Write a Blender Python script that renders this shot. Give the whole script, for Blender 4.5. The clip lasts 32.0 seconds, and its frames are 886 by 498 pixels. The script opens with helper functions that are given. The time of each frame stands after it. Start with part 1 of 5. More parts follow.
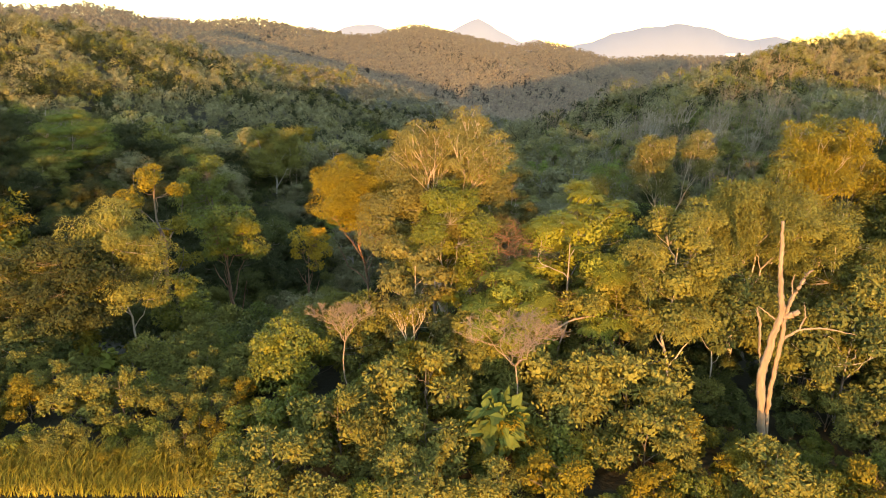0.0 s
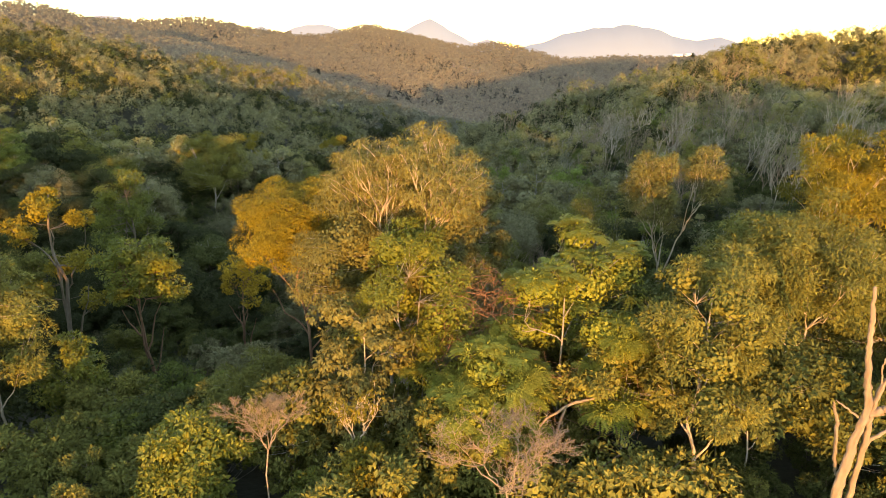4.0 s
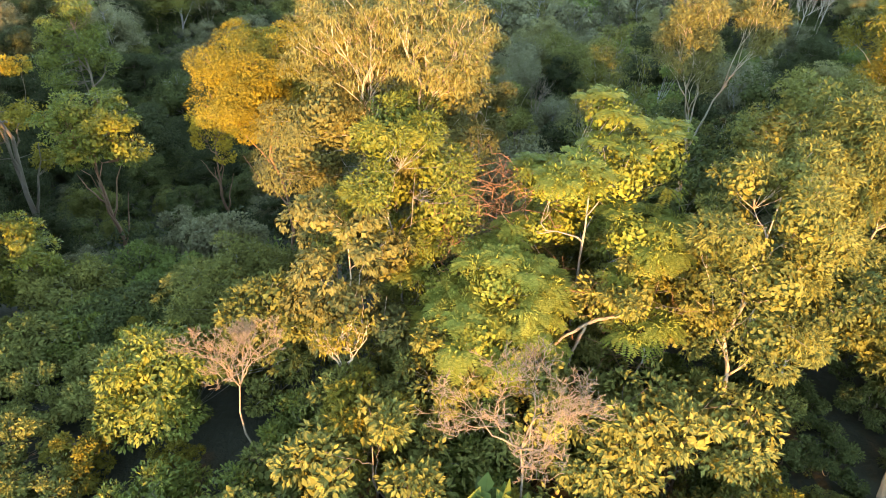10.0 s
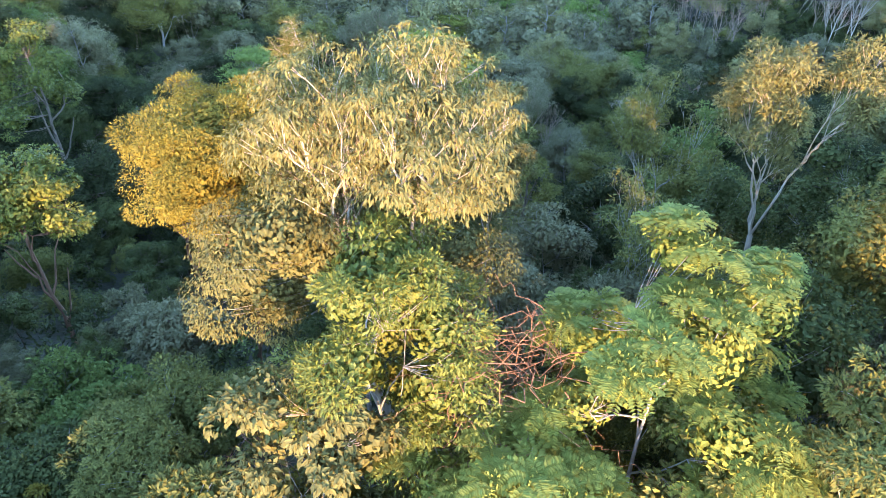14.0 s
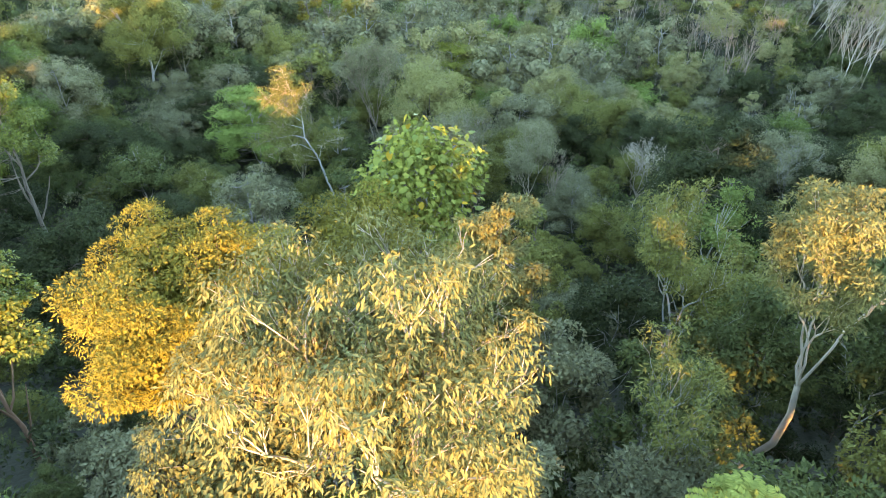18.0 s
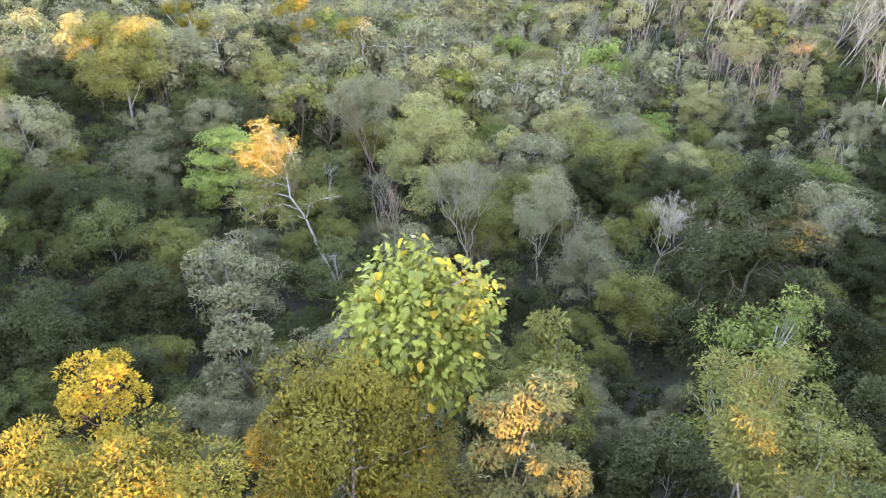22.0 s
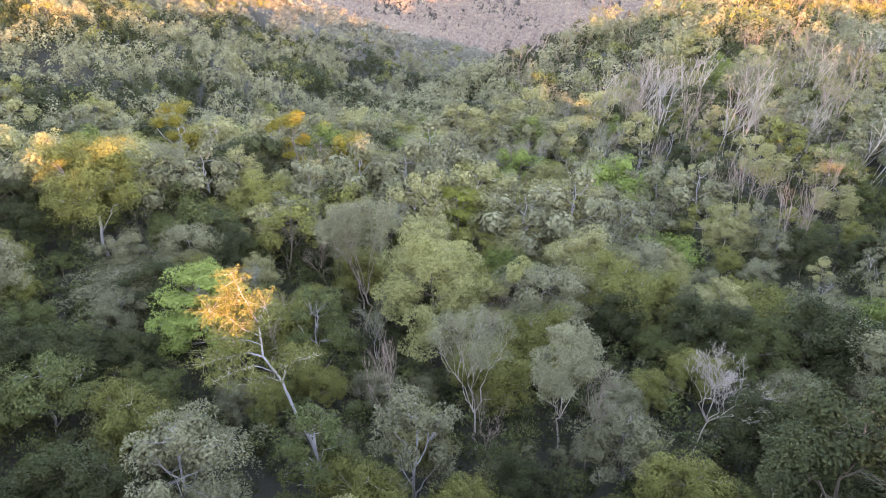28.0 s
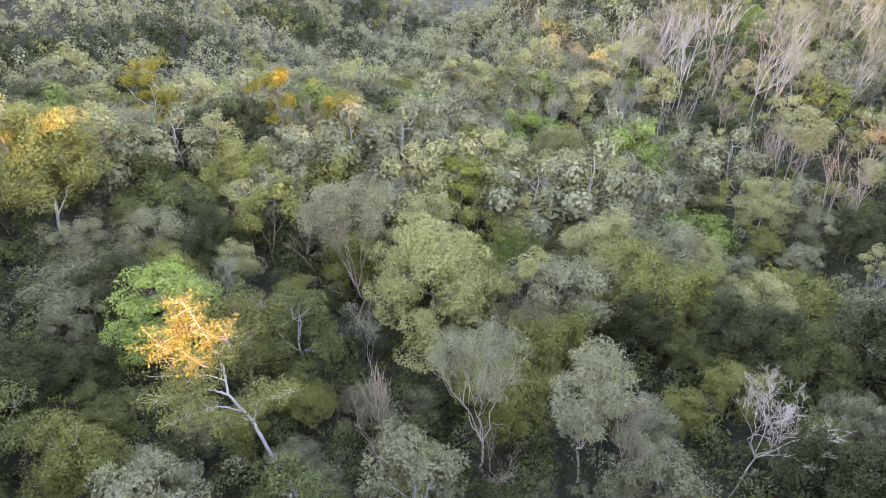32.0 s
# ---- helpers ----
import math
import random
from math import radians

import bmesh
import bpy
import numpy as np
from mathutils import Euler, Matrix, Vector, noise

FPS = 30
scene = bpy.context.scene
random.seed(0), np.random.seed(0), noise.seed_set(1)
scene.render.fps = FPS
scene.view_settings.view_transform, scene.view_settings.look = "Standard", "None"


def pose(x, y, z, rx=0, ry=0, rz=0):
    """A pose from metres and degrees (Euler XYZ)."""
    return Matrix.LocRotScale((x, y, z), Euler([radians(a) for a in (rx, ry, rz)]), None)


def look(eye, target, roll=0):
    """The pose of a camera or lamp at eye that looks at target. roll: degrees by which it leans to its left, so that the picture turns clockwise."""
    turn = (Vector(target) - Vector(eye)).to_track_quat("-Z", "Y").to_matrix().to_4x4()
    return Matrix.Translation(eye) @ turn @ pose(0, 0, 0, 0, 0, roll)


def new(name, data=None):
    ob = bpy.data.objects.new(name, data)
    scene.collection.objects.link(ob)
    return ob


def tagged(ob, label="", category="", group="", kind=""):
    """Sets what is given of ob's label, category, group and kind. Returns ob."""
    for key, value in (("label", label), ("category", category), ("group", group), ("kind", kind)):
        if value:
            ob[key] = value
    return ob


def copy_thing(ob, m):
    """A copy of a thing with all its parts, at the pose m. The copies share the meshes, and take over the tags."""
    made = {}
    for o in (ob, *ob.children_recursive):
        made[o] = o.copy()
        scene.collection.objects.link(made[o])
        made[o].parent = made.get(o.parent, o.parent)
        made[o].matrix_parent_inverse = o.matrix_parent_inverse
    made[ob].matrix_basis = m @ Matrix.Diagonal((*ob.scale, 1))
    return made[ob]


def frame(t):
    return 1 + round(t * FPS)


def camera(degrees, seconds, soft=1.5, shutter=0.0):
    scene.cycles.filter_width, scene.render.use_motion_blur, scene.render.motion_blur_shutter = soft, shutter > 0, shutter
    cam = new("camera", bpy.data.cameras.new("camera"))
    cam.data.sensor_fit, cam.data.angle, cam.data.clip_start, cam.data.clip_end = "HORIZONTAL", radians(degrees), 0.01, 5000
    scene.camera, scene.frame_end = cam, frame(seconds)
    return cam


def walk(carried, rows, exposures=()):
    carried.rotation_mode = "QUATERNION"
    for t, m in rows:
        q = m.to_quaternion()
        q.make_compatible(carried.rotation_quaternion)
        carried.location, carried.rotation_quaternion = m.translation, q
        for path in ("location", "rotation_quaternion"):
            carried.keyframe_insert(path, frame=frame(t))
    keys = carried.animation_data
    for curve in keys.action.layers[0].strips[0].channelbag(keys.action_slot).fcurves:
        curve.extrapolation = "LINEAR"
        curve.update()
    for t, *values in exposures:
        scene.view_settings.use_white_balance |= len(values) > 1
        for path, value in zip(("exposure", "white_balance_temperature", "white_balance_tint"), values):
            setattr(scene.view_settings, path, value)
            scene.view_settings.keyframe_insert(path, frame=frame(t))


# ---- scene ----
cam = camera(68.0, 32.0, soft=0.9)
METRES, EYE, TILT, LEAN, TURN = 64.0, 20.0, -17.0, 0.0, 0.0
ROWS = [
    (0.0, 0.0, 0.0, 0.0, 0.0, 0.0, -0.0),
    (0.5, 0.0002, 0.0149, 0.0045, 0.0, 0.0, 0.01),
    (1.0, 0.0004, 0.0309, 0.0093, 0.01, 0.01, 0.02),
    (1.5, 0.0004, 0.0477, 0.0145, 0.02, -0.01, 0.03),
    (2.0, 0.0002, 0.0652, 0.0197, 0.02, 0.0, 0.04),
    (2.5, 0.0002, 0.0833, 0.0252, 0.01, 0.01, 0.05),
    (3.0, 0.0003, 0.1022, 0.0305, -1.12, 0.02, 0.38),
    (3.5, 0.0001, 0.1211, 0.0361, -2.9, 0.01, 0.89),
    (5.5, 0.0008, 0.1972, 0.0581, -4.45, -0.04, 1.35),
    (6.0, 0.0012, 0.2121, 0.0642, -4.44, -0.04, 1.35),
    (6.5, 0.0012, 0.2199, 0.069, -4.46, -0.04, 1.36),
    (7.0, 0.0012, 0.2209, 0.0729, -4.47, -0.03, 1.36),
    (7.5, 0.0013, 0.2201, 0.0761, -4.48, -0.03, 1.37),
    (8.0, 0.0012, 0.2195, 0.0756, -4.49, -2.45, 1.34),
    (8.5, 0.001, 0.2191, 0.0752, -4.52, -7.77, 1.29),
    (9.0, 0.0011, 0.2189, 0.0754, -4.52, -12.91, 1.28),
    (9.5, 0.0017, 0.2211, 0.0763, -4.52, -15.35, 1.29),
    (10.0, 0.0026, 0.2273, 0.0788, -4.52, -15.64, 1.34),
    (10.5, 0.0035, 0.2366, 0.0817, -4.52, -15.59, 1.33),
    (11.0, 0.0043, 0.2487, 0.0857, -4.55, -15.6, 1.31),
    (11.5, 0.0058, 0.2636, 0.0908, -4.51, -15.69, 1.35),
    (12.0, 0.0069, 0.2802, 0.0955, -4.52, -15.6, 1.29),
    (12.5, 0.0079, 0.2989, 0.1012, -4.57, -15.57, 1.28),
    (13.0, 0.0096, 0.3194, 0.1078, -4.54, -15.65, 1.33),
    (13.5, 0.0112, 0.3405, 0.1139, -4.52, -15.6, 1.32),
    (14.0, 0.0127, 0.3604, 0.1222, -4.53, -15.66, 1.36),
    (14.5, 0.0142, 0.3731, 0.14, -4.5, -15.68, 1.36),
    (15.0, 0.0149, 0.3746, 0.1588, -4.51, -15.66, 1.36),
    (15.5, 0.0156, 0.3742, 0.172, -4.5, -15.66, 1.37),
    (17.5, 0.0199, 0.422, 0.1886, -4.46, -15.68, 1.41),
    (18.0, 0.0216, 0.4443, 0.1953, -4.44, -15.68, 1.42),
    (18.5, 0.0231, 0.4662, 0.2056, -4.45, -15.7, 1.41),
    (19.0, 0.0246, 0.4862, 0.217, -4.44, -15.74, 1.44),
    (19.5, 0.026, 0.5046, 0.2265, -4.42, -15.79, 1.43),
    (20.0, 0.027, 0.5215, 0.2353, -4.42, -15.79, 1.45),
    (20.5, 0.0282, 0.5371, 0.2441, -4.41, -15.81, 1.46),
    (21.0, 0.0291, 0.5522, 0.252, -4.4, -15.81, 1.45),
    (21.5, 0.0302, 0.5668, 0.2592, -4.4, -15.81, 1.45),
    (22.0, 0.0312, 0.5816, 0.2636, -4.39, -15.8, 1.44),
    (22.5, 0.0321, 0.5963, 0.2678, -4.38, -15.8, 1.42),
    (23.0, 0.033, 0.6107, 0.272, -4.37, -15.77, 1.42),
    (23.5, 0.0341, 0.6249, 0.2758, -4.36, -13.93, 1.43),
    (24.0, 0.0352, 0.6388, 0.2798, -4.34, -10.9, 1.4),
    (24.5, 0.0362, 0.6523, 0.2833, -4.33, -8.57, 1.39),
    (25.0, 0.0368, 0.6655, 0.2867, -4.33, -7.72, 1.37),
    (25.5, 0.0377, 0.6784, 0.2905, -4.33, -7.7, 1.37),
    (27.5, 0.0401, 0.7294, 0.3065, -4.35, -7.7, 1.36),
    (28.0, 0.0408, 0.7425, 0.3105, -4.33, -7.7, 1.36),
    (28.5, 0.0415, 0.7561, 0.3148, -4.33, -7.7, 1.36),
    (29.0, 0.0423, 0.7699, 0.3192, -4.32, -7.7, 1.37),
    (29.5, 0.0432, 0.7844, 0.3235, -4.32, -7.68, 1.36),
    (30.0, 0.0444, 0.8013, 0.3288, -4.3, -7.69, 1.38),
    (30.5, 0.0457, 0.8219, 0.3351, -4.3, -7.69, 1.39),
    (31.0, 0.0474, 0.845, 0.3418, -4.3, -8.17, 1.41),
    (31.5, 0.0493, 0.8691, 0.3487, -4.3, -10.57, 1.43),
    (32.0, 0.0512, 0.8957, 0.3571, -4.31, -12.55, 1.44),
]
EXPOSURES = [(0.0, 2.43, 11200, 23), (7.5, 2.45, 11200, 23), (8.0, 2.72, 11600, 23), (9.0, 3.22, 11300, 18), (9.7, 3.22, 10100, 18), (11.0, 3.3, 6500, 22), (13.0, 3.38, 5900, 23), (15.5, 3.66, 6500, 21), (17.5, 3.75, 7500, 17), (18.5, 3.88, 8700, 17), (20.0, 4.15, 10000, 22), (21.0, 4.3, 9700, 34), (23.0, 4.36, 9300, 50), (24.0, 4.33, 9400, 50), (28.0, 4.06, 9000, 49), (32.0, 4.22, 9200, 50)]
walk(cam, [(t, pose(0, 0, EYE, TILT, LEAN, TURN) @ pose(METRES * x, METRES * y, METRES * z, 90 + pitch, roll, yaw)) for t, x, y, z, yaw, pitch, roll in ROWS], EXPOSURES)

# ---- world and light ----
SUN_UP, SUN_SIDE = 2.6, 3.0
world = bpy.data.worlds.new("world")
scene.world = world
world.use_nodes = True
wn = world.node_tree.nodes
sky = wn.new("ShaderNodeTexSky")
sky.sky_type = "NISHITA"
sky.sun_disc = False
sky.sun_elevation = radians(SUN_UP)
sky.sun_rotation = radians(180.0 - SUN_SIDE)
sky.air_density, sky.dust_density, sky.ozone_density = 0.75, 0.1, 2.0
world.node_tree.links.new(sky.outputs[0], wn["Background"].inputs[0])
wn["Background"].inputs[1].default_value = 0.44
sun_data = bpy.data.lights.new("sun", "SUN")
sun_data.energy, sun_data.angle, sun_data.color = 2.3, radians(0.6), (1.0, 0.59, 0.26)
sun = new("sun", sun_data)
sun.matrix_world = look((0, 0, 0), (math.sin(radians(SUN_SIDE)), math.cos(radians(SUN_SIDE)), -math.tan(radians(SUN_UP))))


# ---- materials ----
def base_material(name):
    m = bpy.data.materials.new(name)
    m.use_nodes = True
    return m, m.node_tree.nodes, m.node_tree.links, m.node_tree.nodes["Principled BSDF"]


def ramp(nodes, colours):
    r = nodes.new("ShaderNodeValToRGB")
    while len(r.color_ramp.elements) < len(colours):
        r.color_ramp.elements.new(0.5)
    for i, (e, c) in enumerate(zip(r.color_ramp.elements, colours)):
        e.position = i / (len(colours) - 1)
        e.color = (*c, 1)
    return r


def math_node(nodes, links, op, a, b):
    n = nodes.new("ShaderNodeMath")
    n.operation = op
    for i, v in enumerate((a, b)):
        if isinstance(v, (int, float)):
            n.inputs[i].default_value = v
        else:
            links.new(v, n.inputs[i])
    return n.outputs[0]


def noise_node(nodes, links, scale, detail=3.0):
    co = nodes.new("ShaderNodeTexCoord")
    n = nodes.new("ShaderNodeTexNoise")
    n.inputs["Scale"].default_value, n.inputs["Detail"].default_value = scale, detail
    links.new(co.outputs["Object"], n.inputs["Vector"])
    return n


def leaf_material(name, colours, rough=0.7, thin=0.17, gloss=0.1, haze=0.0):
    """Leaf tissue: colour differs from leaf to leaf, from clump to clump and from tree to tree. haze: bluish glow
    painted on for distant air.
    """
    m, nodes, links, p = base_material(name)
    geo, info = nodes.new("ShaderNodeNewGeometry"), nodes.new("ShaderNodeObjectInfo")
    n = noise_node(nodes, links, 0.55, 2.0)
    a = math_node(nodes, links, "MULTIPLY", geo.outputs["Random Per Island"], 0.42)
    b = math_node(nodes, links, "MULTIPLY", info.outputs["Random"], 0.25)
    c = math_node(nodes, links, "MULTIPLY", n.outputs["Fac"], 0.75)
    f = math_node(nodes, links, "ADD", math_node(nodes, links, "ADD", a, b), math_node(nodes, links, "SUBTRACT", c, 0.22))
    r = ramp(nodes, colours)
    links.new(f, r.inputs[0])
    links.new(r.outputs[0], p.inputs["Base Color"])
    p.inputs["Roughness"].default_value = rough
    p.inputs["Specular IOR Level"].default_value = gloss
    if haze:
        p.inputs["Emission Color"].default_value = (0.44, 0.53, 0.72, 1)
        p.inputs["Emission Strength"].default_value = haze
    t = nodes.new("ShaderNodeBsdfTranslucent")
    links.new(r.outputs[0], t.inputs["Color"])
    mix = nodes.new("ShaderNodeMixShader")
    mix.inputs[0].default_value = thin
    links.new(p.outputs[0], mix.inputs[1])
    links.new(t.outputs[0], mix.inputs[2])
    links.new(mix.outputs[0], nodes["Material Output"].inputs["Surface"])
    return m


def bark_material(name, colours, scale=6.0):
    m, nodes, links, p = base_material(name)
    co = nodes.new("ShaderNodeTexCoord")
    mp = nodes.new("ShaderNodeMapping")
    mp.inputs["Scale"].default_value = (1, 1, 0.3)
    links.new(co.outputs["Object"], mp.inputs["Vector"])
    n = nodes.new("ShaderNodeTexNoise")
    n.inputs["Scale"].default_value, n.inputs["Detail"].default_value = scale, 6.0
    links.new(mp.outputs[0], n.inputs["Vector"])
    big = noise_node(nodes, links, 0.8)
    f = math_node(nodes, links, "ADD", math_node(nodes, links, "MULTIPLY", n.outputs["Fac"], 0.6), math_node(nodes, links, "MULTIPLY", big.outputs["Fac"], 0.4))
    r = ramp(nodes, colours)
    links.new(f, r.inputs[0])
    links.new(r.outputs[0], p.inputs["Base Color"])
    p.inputs["Roughness"].default_value = 0.85
    bump = nodes.new("ShaderNodeBump")
    bump.inputs["Strength"].default_value, bump.inputs["Distance"].default_value = 0.9, 0.08
    links.new(n.outputs["Fac"], bump.inputs["Height"])
    links.new(bump.outputs[0], p.inputs["Normal"])
    return m


def ground_material(name, colours, s1=0.3, s2=3.0):
    m, nodes, links, p = base_material(name)
    n1, n2 = noise_node(nodes, links, s1, 5.0), noise_node(nodes, links, s2, 6.0)
    f = math_node(nodes, links, "ADD", math_node(nodes, links, "MULTIPLY", n1.outputs["Fac"], 0.5), math_node(nodes, links, "MULTIPLY", n2.outputs["Fac"], 0.5))
    r = ramp(nodes, colours)
    links.new(f, r.inputs[0])
    links.new(r.outputs[0], p.inputs["Base Color"])
    p.inputs["Roughness"].default_value = 0.95
    bump = nodes.new("ShaderNodeBump")
    bump.inputs["Strength"].default_value, bump.inputs["Distance"].default_value = 0.5, 0.2
    links.new(n2.outputs["Fac"], bump.inputs["Height"])
    links.new(bump.outputs[0], p.inputs["Normal"])
    return m


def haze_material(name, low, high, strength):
    """Far mountains through kilometres of air: a plain distance, its haze painted on as a soft glow."""
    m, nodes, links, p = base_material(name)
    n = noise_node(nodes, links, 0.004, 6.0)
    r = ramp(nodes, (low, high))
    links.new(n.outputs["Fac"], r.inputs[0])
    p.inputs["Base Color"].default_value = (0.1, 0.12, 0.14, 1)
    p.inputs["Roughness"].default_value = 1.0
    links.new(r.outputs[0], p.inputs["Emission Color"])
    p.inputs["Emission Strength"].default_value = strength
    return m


LEAF = {
    "green": leaf_material("leaf_green", ((0.040, 0.051, 0.016), (0.078, 0.092, 0.028), (0.135, 0.146, 0.046))),
    # dark green, lowered further so the gaps between crowns look shaded
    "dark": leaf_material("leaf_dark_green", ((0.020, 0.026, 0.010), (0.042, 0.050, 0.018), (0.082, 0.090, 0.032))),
    "bright": leaf_material("leaf_bright_green", ((0.058, 0.084, 0.020), (0.105, 0.138, 0.032), (0.175, 0.200, 0.050))),
    "lime": leaf_material("leaf_lime", ((0.087, 0.105, 0.020), (0.177, 0.195, 0.036), (0.297, 0.300, 0.065))),
    "olive": leaf_material("leaf_olive", ((0.071, 0.078, 0.020), (0.139, 0.138, 0.035), (0.235, 0.221, 0.061))),
    "grey": leaf_material("leaf_grey_green", ((0.084, 0.083, 0.041), (0.158, 0.151, 0.075), (0.248, 0.232, 0.124))),
    "gold": leaf_material("leaf_golden", ((0.081, 0.070, 0.013), (0.163, 0.134, 0.020), (0.268, 0.210, 0.035))),
    "pale": leaf_material("leaf_pale_golden", ((0.076, 0.078, 0.027), (0.134, 0.126, 0.041), (0.206, 0.184, 0.066))),
    "yellow": leaf_material("leaf_yellow", ((0.180, 0.120, 0.016), (0.380, 0.250, 0.028), (0.560, 0.400, 0.050))),
    "glossy": leaf_material("leaf_glossy", ((0.053, 0.072, 0.016), (0.119, 0.138, 0.024), (0.226, 0.219, 0.041)), 0.5, 0.22, 0.2),
    "brown": leaf_material("leaf_dry_brown", ((0.080, 0.055, 0.025), (0.150, 0.095, 0.042), (0.230, 0.150, 0.070))),
    "grass": leaf_material("grass_blade", ((0.080, 0.095, 0.018), (0.200, 0.190, 0.035), (0.360, 0.290, 0.070))),
    "far": leaf_material("leaf_far_woods_haze_glow", ((0.050, 0.054, 0.032), (0.115, 0.104, 0.056), (0.200, 0.165, 0.082)), haze=0.034),
}
LEAF["vivid"] = leaf_material("leaf_vivid_green", ((0.085, 0.125, 0.026), (0.150, 0.205, 0.045), (0.235, 0.285, 0.075)))
LEAF["cream"] = leaf_material("leaf_pale_cream_green", ((0.120, 0.124, 0.040), (0.205, 0.200, 0.068), (0.310, 0.290, 0.115)))
LEAF["sage"] = leaf_material("leaf_sage", ((0.135, 0.128, 0.050), (0.225, 0.208, 0.082), (0.335, 0.305, 0.130)))
# valley haze put into the leaf colour: paler and greyer
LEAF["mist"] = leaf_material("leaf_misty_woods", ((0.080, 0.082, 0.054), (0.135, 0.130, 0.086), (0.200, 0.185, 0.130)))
BARK = {
    "pale": bark_material("bark_pale", ((0.20, 0.158, 0.110), (0.33, 0.268, 0.195), (0.50, 0.425, 0.315))),
    "grey": bark_material("bark_grey", ((0.14, 0.125, 0.105), (0.24, 0.22, 0.19), (0.38, 0.35, 0.30))),
    "brown": bark_material("bark_brown", ((0.07, 0.05, 0.035), (0.13, 0.10, 0.07), (0.22, 0.17, 0.12))),
    "pink": bark_material("twig_pink", ((0.13, 0.092, 0.062), (0.21, 0.152, 0.102), (0.32, 0.245, 0.17))),
    "dead": bark_material("dead_wood", ((0.07, 0.045, 0.025), (0.20, 0.145, 0.095), (0.34, 0.27, 0.19)), 5.0),
    "vine": bark_material("vine_stem", ((0.09, 0.045, 0.024), (0.18, 0.092, 0.052), (0.28, 0.165, 0.10))),
}
SOIL = ground_material("forest_floor", ((0.018, 0.018, 0.008), (0.033, 0.031, 0.014), (0.055, 0.049, 0.024)))
ASPHALT = ground_material("asphalt", ((0.035, 0.035, 0.036), (0.050, 0.050, 0.050), (0.075, 0.073, 0.070)), 0.5, 12.0)
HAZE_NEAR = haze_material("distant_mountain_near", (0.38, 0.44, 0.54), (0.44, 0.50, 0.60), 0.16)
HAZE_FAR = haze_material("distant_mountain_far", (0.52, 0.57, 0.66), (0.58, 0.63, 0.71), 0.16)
EARTH = ground_material("bare_earth", ((0.16, 0.12, 0.08), (0.25, 0.18, 0.12), (0.34, 0.26, 0.18)), 0.05, 0.6)
WALLPAINT = ground_material("white_plaster", ((0.70, 0.68, 0.64), (0.78, 0.76, 0.72), (0.82, 0.80, 0.77)), 0.2, 2.0)

ROOFING = ground_material("pale_roof_sheet", ((0.42, 0.42, 0.43), (0.50, 0.50, 0.50), (0.58, 0.57, 0.56)), 0.2, 2.0)

# ---- the land ----
def interp(v, xs, ys):
    return np.interp(v, xs, ys)


def crest(x, y, line, k):
    """The height of a ridge whose crest is a line of (x, y, z), falling by k metres a metre."""
    best = np.full(np.shape(x), -1e3)
    for (ax, ay, az), (bx, by, bz) in zip(line, line[1:]):
        ux, uy = bx - ax, by - ay
        s = np.clip(((x - ax) * ux + (y - ay) * uy) / (ux * ux + uy * uy), 0, 1)
        d = np.hypot(x - ax - s * ux, y - ay - s * uy)
        best = np.maximum(best, az + s * (bz - az) - k * (np.sqrt(d * d + 64.0) - 8.0))
    return best


RIDGES = (
    (((-420, 200, 62), (-200, 300, 26), (-135, 370, 11), (-72, 390, -1), (-47, 390, -10), (40, 405, -44)), 0.30),
    (((420, 330, 40), (172, 320, 12), (120, 265, 4), (97, 260, -1), (74, 258, -5), (60, 257, -10), (45, 255, -14), (30, 252, -26), (20, 248, -36)), 0.50),
    (((120, 262, 3), (88, 210, -2), (62, 180, -9), (46, 176, -17)), 0.42),
    (((300, 110, 28), (140, 150, 6), (95, 175, -4)), 0.22),
    (((-190, 95, 16), (-90, 112, 2), (-63, 112, -3), (-34, 132, -9), (-6, 156, -14)), 0.30),
    (((-420, 1000, 20), (-173, 900, 20), (-92, 900, 28), (-36, 900, 39), (20, 900, 28), (70, 900, 11), (129, 900, 14), (217, 900, 1), (335, 900, -1), (700, 900, -4)), 0.26),
    (((-900, 1000, 62), (-480, 1120, 50), (-318, 1120, 59), (-207, 1150, 34), (-100, 1150, 25)), 0.22),
    (((300, 1310, -12), (480, 1310, 3), (600, 1310, 4), (800, 1310, -10)), 0.20),
    (((-900, 560, 72), (-500, 640, 56), (-333, 650, 46), (-260, 700, 26), (-150, 740, -4)), 0.24),
)
FLOOR_Y = (-4000, 34, 42, 50, 60, 72, 85, 120, 200, 300, 400, 500, 1400, 4500)
FLOOR_Z = (0.8, 0.8, -0.4, -4.0, -8.0, -11.5, -14.0, -17.0, -22.5, -45.0, -56.0, -58.0, -44.0, -40.0)


def ground(x, y):
    x, y = np.asarray(x, float), np.asarray(y, float)
    f = interp(y, FLOOR_Y, FLOOR_Z)
    f = f + 1.2 * np.sin(x * 0.071 + y * 0.05) * np.clip((y - 40) / 40, 0, 1)
    far = np.clip((y - 45) / 40, 0, 1)
    acc = np.ones_like(f)
    for line, k in RIDGES:
        acc = acc + np.exp(np.clip((crest(x, y, line, k) - f) / 1.5, -40, 80)) * far
    f = f + 1.5 * np.log(acc)
    big = np.clip((y - 200) / 300, 0, 1)
    return f + big * (4.0 * np.sin(x * 0.031 + 1.3 * np.sin(y * 0.017)) * np.cos(y * 0.023 + x * 0.008))


